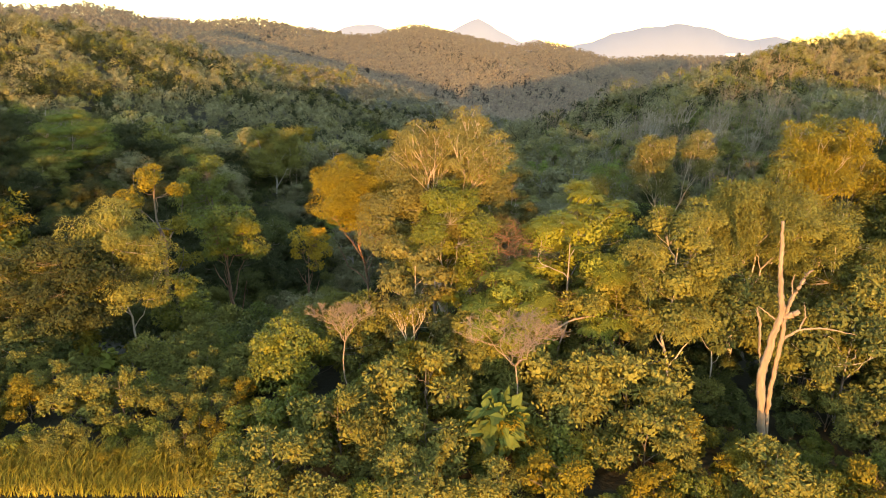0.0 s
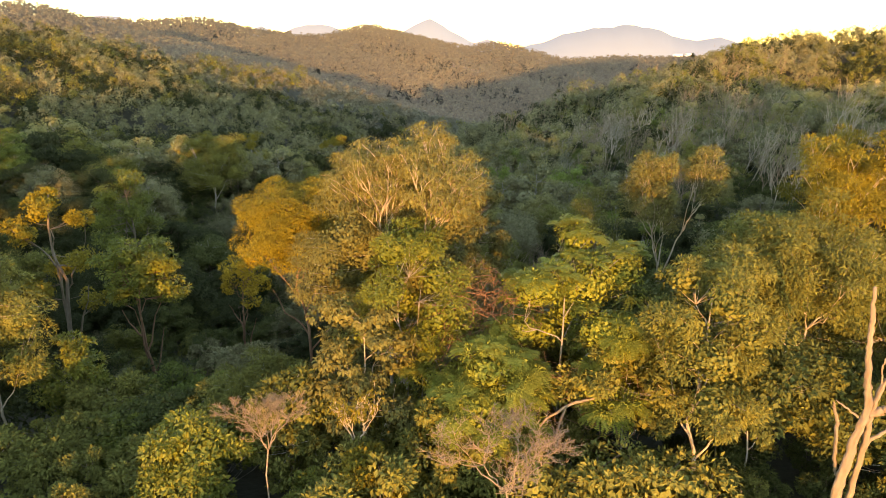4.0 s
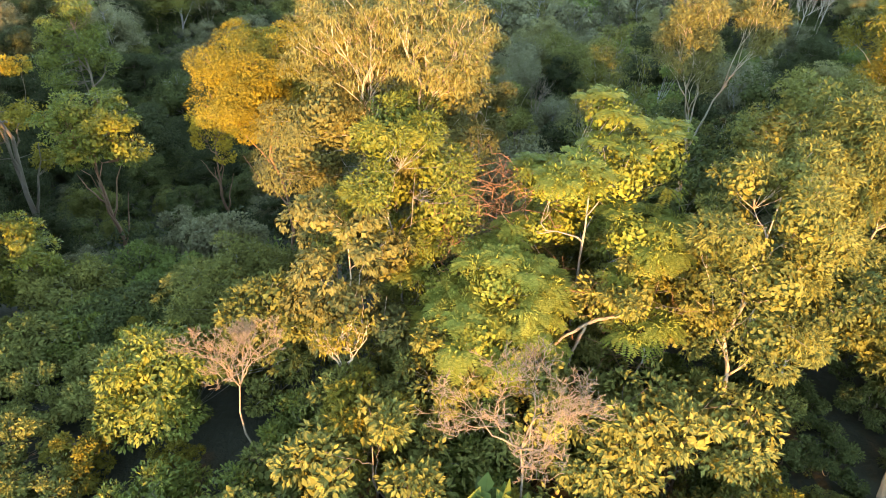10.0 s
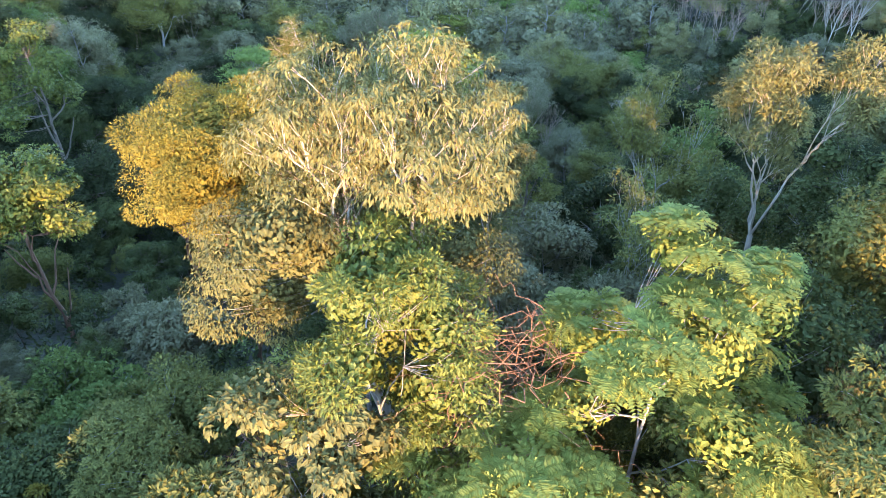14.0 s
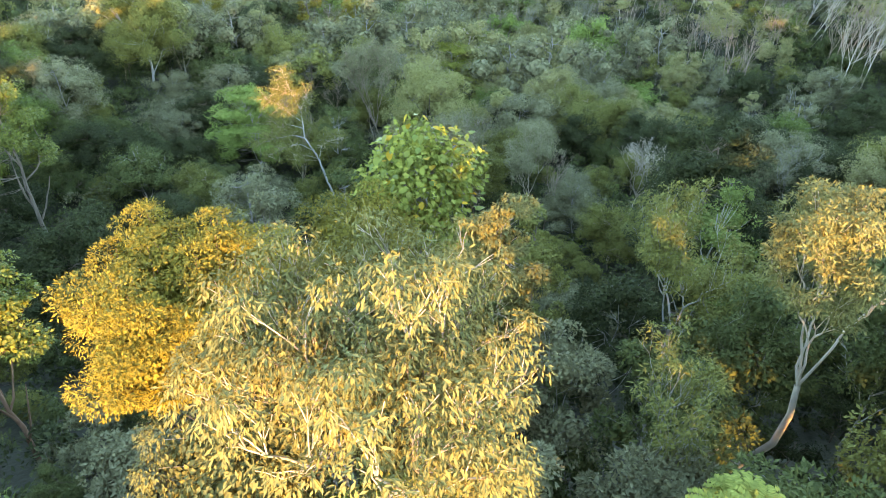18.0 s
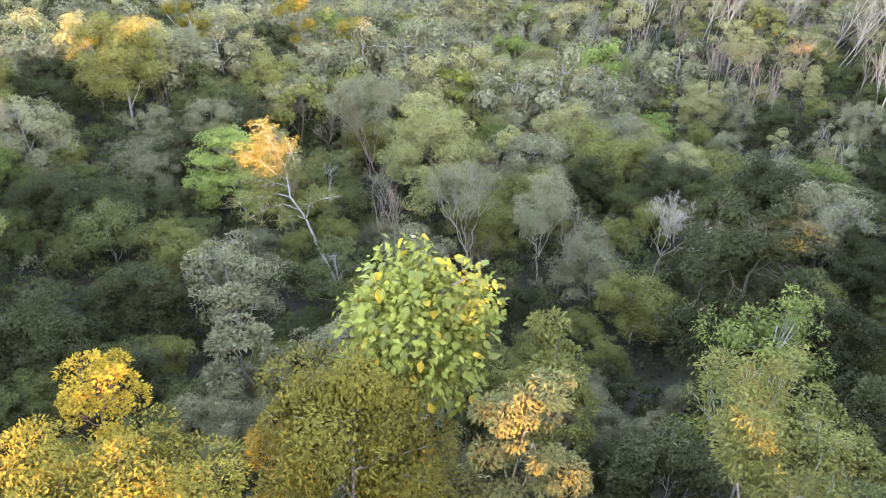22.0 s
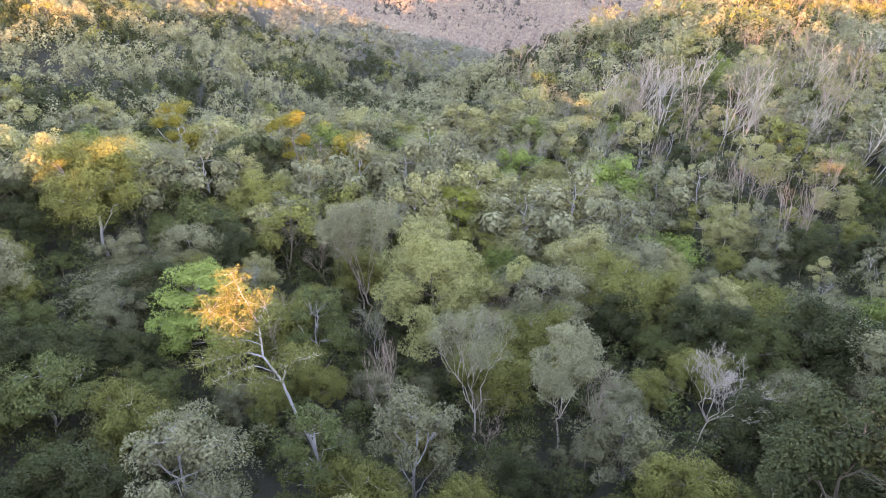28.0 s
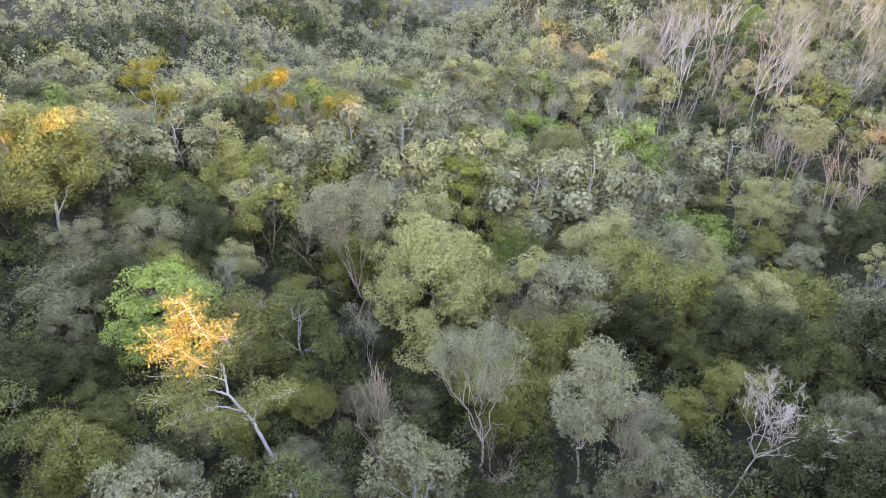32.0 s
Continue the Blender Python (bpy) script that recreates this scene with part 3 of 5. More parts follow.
stand_leafy(17.5, 36.0, 13.8, 4.2, "spreading golden-green tree with white limbs", 19, bark="pale", leaf="olive", leaves=56, fork=0.4, leaf_r=0.6, leaf_size=0.2, thick=0.7, twig=0.01, splay=0.9, first=5)
stand("broad", 22.5, 38.0, 12.5, 4.2, "broad golden-green tree with pale limbs", 20, leaf="olive", bark="pale", q=2.0, thick=0.7, **FRONT)
stand_leafy(27.5, 46.0, 15.2, 5.2, "tall golden tree with wide pale limbs", 21, bark="pale", leaf="gold", leaves=70, fork=0.35, leaf_r=0.75, leaf_size=0.22, thick=0.7, splay=0.9, first=5)
stand("broad", 21.0, 31.0, 8.0, 3.0, "dense dark green tree at the forest edge", 22, **FRONT)
stand("broad", -21.5, 42.5, 10.6, 3.6, "golden-olive tree with a leaning pale trunk", 23, leaf="olive", bark="pale", q=1.9, cb=0.2, thick=0.6, lean=(-1.2, 0), **FRONT)
stand("broad", -29.0, 42.0, 7.8, 3.4, "golden-green tree with a straight pale trunk", 24, leaf="olive", bark="pale", q=1.6, cb=0.36, thick=0.75, **FRONT)
stand("clumpy", -27.7, 62.5, 11.8, 3.2, "tall golden tree with rounded clumps of leaves", 25, leaf="gold", **FRONT)
stand("golden", -19.4, 57.5, 7.0, 3.0, "green tree with golden lower leaves", 26, leaf="glossy", cb=0.15, **FRONT)
stand("broad", 6.0, 55.6, 11.4, 2.0, "small pale-golden tree with drooping leaves", 27, leaf="pale", bark="pale", q=1.5, cb=0.45, droop=1.2, thick=0.5, **FRONT)
stand("bush", -14.9, 55.9, -1.1, 1.8, "small tree with pale silver-green leaf rosettes", 28, leaf="grey", **FRONT)
stand("bush", -14.3, 47.4, 1.2, 2.2, "rounded yellow-green young tree", 29, leaf="bright", **FRONT)
stand("broad", -7.4, 41.2, 4.4, 3.2, "rounded golden-green tree at the forest edge", 30, leaf="olive", q=1.8, cb=0.2, thick=0.8, **FRONT)
stand("dome", -11.0, 52.0, 0.6, 2.6, "dark blue-green tree with soft foliage", 31, leaf="grey", **FRONT)
stand_leafy(10.0, 47.0, 9.5, 2.6, "thin tree with few leaves and fine grey limbs", 32, bark="grey", leaf="olive", leaves=9, fork=0.4, thick=0.6, twig=0.009)
stand_leafy(14.9, 55.6, 10.3, 3.4, "golden-green tree with twisted grey limbs", 33, bark="grey", leaf="olive", leaves=20, fork=0.5, leaf_r=0.42, thick=0.6, twig=0.009)
stand("broad", -0.4, 57.0, 10.2, 4.3, "dense olive-green tree under a large-leaved tree", 34, leaf="gold", q=1.8, cb=0.35, thick=0.8, **FRONT)
stand("golden", -14.2, 66.8, 2.5, 2.4, "tree with bright yellow leaves", 35, leaf="yellow", sparse=0.7, solid=0, **FRONT)
stand("clumpy", 10.5, 67.5, 3.8, 2.5, "dense olive tree with upright yellow-green shoots", 36, leaf="olive", **FRONT)
stand("layered", 22.5, 67.0, 4.5, 4.0, "bright green spreading tree with tiers of leaves", 37, **FRONT)
stand("dome", 27.0, 77.0, 5.0, 5.0, "large dense dark green dome-shaped tree", 38, q=1.3, **FRONT)
stand_bare(-4.6, 31.2, 7.6, 2.1, "pinkish leafless tree with fine twigs and a pale stem", 41, bark="pink", lean=(-0.8, 0.5), fork=0.68, levels=5, twig=0.006, thick=0.36, first=6, splay=0.95)
stand_bare(3.4, 27.8, 8.8, 3.0, "pinkish leafless tree with wide fine twigs", 42, bark="pink", fork=0.64, splay=1.15, levels=5, twig=0.006, thick=0.32, first=6)
stand_bare(-1.8, 33.0, 7.2, 1.4, "slender tree with a pale stem and few leaves", 43, bark="pale", leaf="gold", leaves=3, levels=3, fork=0.5)


for i, (x, y, top, r, lf, lab) in enumerate((
    (9.6, 34.6, 8.6, 2.6, "olive", "leafy olive tree between taller trees"), (15.2, 33.6, 9.2, 2.8, "green", "leafy green tree behind a dead trunk"),
    (18.8, 32.6, 7.4, 2.6, "olive", "golden-green young tree at the forest edge"), (24.8, 34.0, 9.4, 3.2, "olive", "golden-green tree at the forest edge"),
    (29.5, 37.0, 10.5, 3.6, "gold", "golden tree at the forest edge"), (1.8, 32.4, 6.6, 2.0, "olive", "golden-green young tree at the forest edge"),
    (-1.2, 31.0, 5.4, 1.9, "gold", "golden young tree at the forest edge"), (-8.6, 34.2, 5.6, 2.6, "glossy", "yellow-green rounded young tree"),
    (-4.8, 35.6, 6.4, 2.2, "olive", "golden-green young tree at the forest edge"), (-12.6, 41.0, 2.6, 2.4, "green", "rounded green young tree"),
    (-17.0, 38.0, 3.0, 2.4, "olive", "rounded olive young tree in low sun"), (-25.5, 37.0, 4.2, 2.8, "green", "dense green young tree at the forest edge"),
    (-33.5, 38.0, 6.0, 3.0, "olive", "golden-green tree at the forest edge"), (13.0, 40.5, 9.5, 3.0, "green", "green tree in the second row"),
    (20.5, 44.0, 11.0, 3.6, "olive", "olive tree in the second row"), (4.5, 43.5, 8.0, 2.4, "grey", "grey-green tree behind bare vines"),
    (-11.2, 36.2, 2.8, 2.4, "olive", "golden-green leafy tree at the forest edge"), (-14.2, 39.2, 2.2, 2.4, "glossy", "yellow-green leafy young tree"),
    (-10.2, 43.8, 1.8, 2.4, "olive", "golden-green leafy tree at the forest edge"), (-16.4, 43.4, 2.4, 2.4, "olive", "golden-green leafy young tree in low sun"),
    (-19.5, 46.0, 3.9, 2.3, "glossy", "yellow-green leafy young tree"), (-12.0, 45.0, 1.4, 2.2, "bright", "bright green leafy young tree in low sun"),
    (9.5, 44.0, 7.0, 2.6, "grey", "grey-green leafy tree in the second row"), (12.5, 49.0, 6.5, 3.0, "green", "green leafy tree in the second row"),
    (17.5, 53.0, 6.5, 3.2, "green", "green leafy tree in the second row"), (8.5, 53.0, 4.5, 3.0, "grey", "grey-green tree with drooping sprays"),
    (13.0, 58.0, 4.0, 3.0, "dark", "dark green tree in the shade"), (20.0, 58.0, 5.0, 3.4, "olive", "olive tree in the shade"),
    (24.0, 52.0, 8.0, 3.4, "green", "green leafy tree in the second row"), (26.0, 61.0, 3.0, 3.4, "dark", "dark green tree in the shade"),
    (33.0, 43.0, 13.0, 4.2, "olive", "tall golden-green tree at the forest edge"), (-36.0, 50.0, 9.0, 4.0, "gold", "golden tree on the shelf"),
)):
    stand("broad", x, y, top, r, lab, 150 + i, leaf=lf, q=1.3, cb=0.36 if x > 8 else 0.12, thick=0.5, group="trees at the forest edge")

# unseen trees added beside the view to keep low sun off the slopes
SHADE_TREES = [tree(170 + i, "broad", 14.5, 4.6, "edge_tree", lab, pose(0, -300, -60), leaf=lf, q=0.6, cb=0.04, group="forest edge beside the road") for i, (lf, lab) in enumerate((("olive", "unseen tall golden-green tree added to shade the valley"), ("gold", "unseen tall golden tree added to shade the valley")))]
shade_spots = [(x, 44 + 2 * math.sin(x)) for x in range(37, 122, 6)] + [(x, 50 + 2 * math.sin(x)) for x in range(40, 122, 6)] + [(x, 57 + 2 * math.sin(x)) for x in range(43, 122, 6)] + [(-x, 47 + 2 * math.sin(x)) for x in range(39, 134, 6)]
for i, (x, y) in enumerate(shade_spots):
    m = foot(x, y, (1.0 + 0.02 * (y - 38) if x > 0 else 1.25) + 0.12 * math.sin(i * 1.7), 50 * i)
    if i < 2:
        SHADE_TREES[i].matrix_basis = m
    else:
        copy_thing(SHADE_TREES[i % 2], m)


# ---- bushes along the forest edge ----
BUSHES = [tree(90 + i, "bush", h, r, "bush", lab, pose(0, -300, -60), q=1.0, leaf=lf, category="bush", group="bushes along the forest edge") for i, (h, r, lf, lab) in enumerate((
    (3.6, 1.9, "olive", "golden-green leafy bush at the forest edge"),
    (4.2, 2.1, "olive", "tall olive-gold leafy bush"),
    (3.2, 1.8, "glossy", "dense yellow-green bush at the forest edge"),
    (3.8, 1.7, "gold", "golden-brown leafy bush in low sun"),
    (3.6, 2.0, "green", "dense dark green bush under the trees"),
))]


def bush_row(y, x0, x1, step, s0, s1, seed, dark=0.0):
    r = np.random.default_rng(seed)
    out = []
    x = x0
    while x < x1:
        s = r.uniform(s0, s1)
        out.append((4 if r.uniform() < dark else int(r.choice(4, p=(0.4, 0.22, 0.2, 0.18))), foot(x + r.uniform(-0.5, 0.5), y + r.uniform(-0.7, 0.7), s, r.uniform(0, 360))))
        x += step
    return out


placed = bush_row(23.2, -8.5, 24, 1.9, 0.7, 1.0, 1) + bush_row(26.2, -9.0, 11, 2.0, 0.9, 1.2, 2) + bush_row(25.6, 11, 31, 1.8, 0.6, 0.95, 12) + bush_row(27.6, 10, 32, 2.1, 0.5, 0.85, 22, 0.4) + bush_row(29.4, -9.5, 10, 2.1, 1.0, 1.35, 3) + bush_row(29.4, 11, 34, 2.2, 0.55, 0.95, 13, 0.6)
placed += bush_row(27.2, -34, -9, 2.0, 0.4, 0.62, 27) + bush_row(28.4, -36, -10, 2.2, 0.55, 0.85, 7) + bush_row(30.4, -36, -10, 2.4, 0.7, 1.0, 8)
placed += bush_row(32.0, -36, -6, 2.5, 0.55, 0.9, 4) + bush_row(32.0, -4, 8, 2.6, 0.7, 1.2, 14) + bush_row(32.0, 9, 36, 2.4, 0.6, 1.0, 24, 0.85) + bush_row(35.0, -38, 0, 2.7, 0.5, 0.8, 5) + bush_row(35.0, 1, 8, 2.9, 0.9, 1.45, 15) + bush_row(35.0, 9, 36, 2.5, 0.7, 1.3, 25, 0.95) + bush_row(39.0, -40, 0, 2.8, 0.5, 0.9, 6) + bush_row(39.0, 1, 8, 3.0, 0.9, 1.6, 16) + bush_row(39.0, 9, 40, 2.8, 0.9, 1.7, 26, 0.95)
seen = set()
for i, m in placed:
    if i in seen:
        copy_thing(BUSHES[i], m)
    else:
        BUSHES[i].matrix_basis = m
        seen.add(i)

VALLEY = dict(group="trees in the valley")
TAKEN.append((-7.6, 92.5, 4.0))
stand("feather", -12.3, 87.0, -1.5, 4.0, "grey-green feathery tree with rounded clumps", 52, **VALLEY)
stand("feather", -26.0, 97.0, -3.5, 4.0, "dark green feathery tree in shade", 53, leaf="green", **VALLEY)
stand("feather", -3.5, 88.5, -3.4, 2.8, "grey-green leafy tree before a leaning trunk", 83, leaf="green", **VALLEY)
stand("feather", 3.5, 90.0, -3.0, 3.4, "soft grey-green tree with drooping sprays", 54, **VALLEY)
stand_bare(1.6, 94.5, -1.6, 2.4, "leafless brownish tree with upright twigs", 55, bark="pink", fork=0.3)
stand_leafy(16.2, 95.5, -2.2, 4.4, "grey-green tree with bare white limbs in its top", 56, bark="pale", leaf="grey", leaves=22, fork=0.3, first=5, leaf_r=0.6, leaf_size=0.24, thick=0.5, twig=0.012)
stand_leafy(9.0, 97.0, -1.6, 3.8, "grey tree with white bare twigs", 57, bark="pale", leaf="grey", leaves=12, fork=0.3, first=5, leaf_r=0.45, thick=0.5, twig=0.012)
stand_bare(26.6, 92.5, -4.0, 5.0, "grey leafless tree with a leaning pale trunk", 58, bark="pale", lean=(2.5, 0), fork=0.4, levels=5, twig=0.009, thick=0.5, splay=0.85, first=6)
stand("layered", -16.0, 109.0, -2.5, 5.0, "light green tree with foliage in flat tiers", 59, leaf="vivid", q=1.2, **VALLEY)
stand("layered", -5.3, 108.0, -4.8, 3.6, "green tree with long upright sprays", 60, leaf="green", **VALLEY)
stand("clumpy", 6.0, 111.5, 0.2, 5.6, "rounded olive tree with pale clumped leaves", 61, leaf="cream", q=1.4, **VALLEY)
stand("clumpy", 15.0, 112.5, -4.5, 3.2, "pale olive tree with a narrow crown", 62, leaf="cream", **VALLEY)
stand_leafy(-1.0, 118.5, 0.2, 5.4, "grey tree with pinkish bare twigs", 63, bark="pink", leaf="grey", leaves=7, fork=0.3, first=7, levels=5, splay=1.0, leaf_r=0.6, leaf_size=0.26, thick=0.45, twig=0.012)
stand("layered", 11.4, 139.0, -4.3, 3.8, "lime-green tree with a flat crown", 64, leaf="lime", **VALLEY)
stand_leafy(27.3, 148.0, -5.0, 5.0, "pale grey tree with dense bare twigs", 65, bark="pink", leaf="pale", leaves=6, fork=0.25, first=7, levels=5, splay=0.9, leaf_r=0.6, leaf_size=0.3, thick=0.45, twig=0.014)
stand("dome", 37.3, 146.0, -3.4, 6.4, "large bright green tree with rounded lobes", 66, leaf="vivid", q=0.9, **VALLEY)
stand("dome", 38.0, 128.0, -9.0, 6.0, "rounded mid-green tree in shade", 67, leaf="vivid", q=0.9, **VALLEY)
stand("dome", 25.0, 160.0, -5.5, 5.4, "bright green tree with layered crown", 68, leaf="vivid", q=0.9, **VALLEY)
stand("broad", 43.0, 114.0, -9.2, 5.0, "olive-brown rounded tree in shade", 69, leaf="olive", **VALLEY)
stand("clumpy", 62.0, 165.0, -0.6, 3.4, "tall yellow-green tree with upright clumped crown", 70, leaf="sage", cb=0.35, **VALLEY)
stand("clumpy", 57.0, 138.5, -0.2, 3.4, "pale olive tree with bare white stems", 71, leaf="sage", cb=0.35, **VALLEY)
stand("clumpy", 62.5, 130.0, -3.8, 3.4, "yellow-green tree with upright crown", 72, leaf="sage", cb=0.35, **VALLEY)
stand("broad", -32.5, 127.0, 7.2, 5.6, "broad green tree with golden top and bare limbs", 73, leaf="olive", cb=0.2, q=1.2, **VALLEY)
stand_leafy(-29.5, 146.0, -0.2, 6.0, "grey tree with pinkish bare twigs", 74, bark="pink", leaf="grey", leaves=5, fork=0.3, first=7, levels=5, splay=1.0, leaf_r=0.6, leaf_size=0.3, thick=0.45, twig=0.014)
stand("clumpy", -13.2, 154.3, 5.2, 3.0, "lone golden tree standing above the canopy", 75, leaf="gold", **VALLEY)
stand("broad", -34.2, 166.0, 1.8, 4.2, "forest tree with a golden top", 76, leaf="gold", **VALLEY)
stand("broad", -4.5, 157.0, -1.0, 4.2, "tree with golden-orange leaves in its top", 77, leaf="gold", **VALLEY)
stand("feather", -16.0, 140.0, -2.0, 5.5, "wide olive-grey forest tree", 78, leaf="olive", **VALLEY)
stand("feather", -27.5, 117.5, -5.5, 5.4, "soft grey-green tree with a pale trunk", 79, bark="pale", **VALLEY)
stand("dome", -31.0, 85.0, 7.5, 4.0, "green tree with a golden sunlit dome", 80, leaf="glossy", cb=0.4, **VALLEY)
stand("layered", -63.0, 113.0, 9.9, 8.0, "large bright green tree in tiers", 81, leaf="bright", q=1.3, **VALLEY)
stand("bush", -9.0, 74.7, 0.4, 2.6, "pale green tree with rosettes of large leaves", 82, leaf="grey", size=0.36, **VALLEY)

# ---- the forest between them, in kinds that repeat ----
MID = [
    ("feather", 12.0, 5.4, "grey", "grey", "soft grey-green forest tree"),
    ("feather", 11.0, 5.0, "grey", "grey", "grey feathery forest tree"),
    ("broad", 12.0, 5.2, "dark", "brown", "dark green broadleaf forest tree"),
    ("dome", 11.5, 5.4, "green", "brown", "dense green forest tree"),
    ("broad", 13.0, 4.9, "sage", "pale", "pale sage-green tree with a pale trunk"),
    ("clumpy", 11.5, 4.9, "olive", "brown", "olive clumped forest tree"),
    ("feather", 11.5, 5.0, "olive", "pale", "soft olive forest tree with pale limbs"),
    ("dome", 10.5, 4.8, "bright", "grey", "bright green rounded forest tree"),
    ("slender", 12.5, 2.8, "grey", "grey", "tall slender tree with pale stems"),
    ("slender", 11.5, 2.6, "sage", "pink", "slender pale-barked trees with sparse crown"),
]
NAMES = ("feathery_tree", "grey_tree", "forest_tree", "dense_tree", "sage_tree", "clumped_tree", "olive_tree", "bright_tree", "slender_tree", "slender_tree")
PARK = pose(0, -300, -60)


CROWNS = []


def clear(x, y, d):
    return all((x - a) ** 2 + (y - b) ** 2 > (d + c - 1.6) ** 2 for a, b, c in CROWNS) and free(x, y, 0.4)


def variants(q, seed, age=""):
    return [tree(seed + i, k, h, r, age + NAMES[i], lab, PARK, q=q, leaf=lf, bark=bk) for i, (k, h, r, lf, bk, lab) in enumerate(MID)]


def free(x, y, r):
    return all((x - a) ** 2 + (y - b) ** 2 > (0.62 * (c + r)) ** 2 for a, b, c in TAKEN)


def in_view(x, y, slack=12.0):
    return abs(x - 0.06 * y) < 0.72 * y + slack


rng = np.random.default_rng(5)


def fill(kinds, y0, y1, step, group, half=240.0):
    y = y0
    row = 0
    made = []
    while y < y1:
        x = -half + (row % 2) * step / 2
        while x < half:
            px, py = x + rng.uniform(-0.35, 0.35) * step, y + rng.uniform(-0.35, 0.35) * step
            x += step
            if not in_view(px, py) or not free(px, py, 2.2):
                continue
            right = px > 35 + 0.1 * (py - 120) and py > 105
            w = rng.uniform()
            if right and w < 0.22:
                i = 8 + int(rng.integers(0, 2))
            else:
                p = (0.05, 0.17, 0.23, 0.37, 0.0, 0.18, 0.0, 0.0) if py < 66 else (0.0, 0.03, 0.48, 0.37, 0.0, 0.1, 0.02, 0.0) if px < -14 and py < 104 else (0.04, 0.07, 0.37, 0.29, 0.04, 0.09, 0.06, 0.04) if px < -14 else (0.05, 0.1, 0.34, 0.34, 0.02, 0.08, 0.03, 0.04) if px > 24 and py < 112 else (0.28, 0.16, 0.06, 0.08, 0.12, 0.10, 0.15, 0.05) if not right else (0.1, 0.12, 0.08, 0.22, 0.18, 0.12, 0.08, 0.1)
                i = int(rng.choice(8, p=p))
            s = rng.uniform(0.8, 1.18) * (0.75 if py < 70 else 0.78 if right else 1.0) * (1.0 if free(px, py - 7.0, 3.5) and free(px, py + 9.0, 3.5) else 0.8)
            CROWNS.append((px, py, 1.9))
            made.append((i, foot(px, py, s, rng.uniform(0, 360)) @ pose(0, 0, 0, rng.normal(0, 3), rng.normal(0, 3 if i < 8 else 9), 0)))
        y += step * 0.87
        row += 1
    used = set()
    for i, m in made:
        if i in used:
            copy_thing(kinds[i], m)
        else:
            kinds[i].matrix_basis = m
            kinds[i]["group"] = group
            used.add(i)


def leaning_stems(seed, h, lean, label, bark, leaf="", n=5):
    """A clump of thin pale stems that lean and fork into upright twigs near their tops."""
    r = np.random.default_rng(seed)
    ob = thing("bare_thicket", PARK, label, "bare tree", "pale bare stems on the hillside")
    tips = []
    for _ in range(n):
        w = Wood()
        a = np.array([r.uniform(-2.2, 2.2), r.uniform(-2.2, 2.2), -0.6])
        ln = lean + r.normal(0, 0.13)
        hh = h * r.uniform(0.7, 1.15)
        d = np.array([ln, r.normal(0, 0.12), 1.0])
        b = a + d * hh * 0.62
        rad = r.uniform(0.06, 0.11)
        line = bent(r, a, b, 0.10, 6)
        w.tube(line, np.linspace(rad, rad * 0.6, 6), 5)
        for k in range(int(r.integers(5, 8))):
            s = int(r.integers(3, 6))
            p = line[s]
            e = unit(d * np.array([0.7, 1, 1]) + r.normal(0, 0.34, 3)) * hh * r.uniform(0.25, 0.45)
            seg = bent(r, p, p + e, 0.07, 5)
            w.tube(seg, np.linspace(rad * 0.42, 0.022, 5), 4)
            for _ in range(4):
                q = seg[int(r.integers(1, 5))]
                f = unit(e + r.normal(0, 0.5, 3) * np.linalg.norm(e)) * r.uniform(0.9, 2.0)
                tw = bent(r, q, q + f, 0.06, 3)
                w.tube(tw, np.linspace(0.018, 0.008, 3), 3)
                tips.append(q + f)
                for _ in range(2):
                    g = unit(f + r.normal(0, 0.6, 3) * np.linalg.norm(f)) * r.uniform(0.4, 0.9)
                    w.tube(np.array([tw[1], tw[1] + g]), (0.010, 0.006), 3)
        part("stem", w.mesh("stem", BARK[bark]), ob)
    if leaf:
        tips = np.array(tips)
        v, f = leaf_cloud(r, tips, r.uniform(0.3, 0.55, len(tips)), np.tile([0, 0, 1.0], (len(tips), 1)), 7, 0.2, 0.42, 0.6)
        part("crown", mesh_from("crown", v, f, LEAF[leaf]), ob)
    return ob


def scatter(kinds, spots):
    for i, (k, m) in enumerate(spots):
        if kinds[k].matrix_basis.translation.y < -200:
            kinds[k].matrix_basis = m
        else:
            copy_thing(kinds[k], m)


STEMS = [
    leaning_stems(251, 14.5, 0.10, "clump of thin pinkish bare stems on the hillside", "pink"),
    leaning_stems(252, 15.0, 0.34, "clump of leaning pale bare stems on the hillside", "pale"),
    leaning_stems(253, 15.0, 0.75, "long pale stems leaning far over green undergrowth", "pale", n=5),
    leaning_stems(254, 14.0, 0.18, "pale stems with thin yellow-grey leaves", "pink", "sage", 6),
]
spots = []
for _ in range(84):
    x, y = rng.uniform(30, 125), rng.uniform(118, 212)
    if x < 46 + 0.25 * (150 - y) or x > 0.66 * y + 4 or not free(x, y, 0.5) or any(math.hypot(x - a, y - b) < 3.6 for a, b in [(c[1].translation.x, c[1].translation.y) for c in spots]):
        continue
    near = np.clip((x - 45) / 50, 0, 1) * np.clip((190 - y) / 60, 0, 1)
    k = int(rng.choice(4, p=(0.42 - 0.3 * near, 0.22 + 0.1 * near, 0.06 + 0.2 * near, 0.30)))
    spots.append((k, foot(x, y, rng.uniform(0.85, 1.15), rng.uniform(-60, 60))))
    TAKEN.append((x, y, 0.6))
scatter(STEMS, spots)


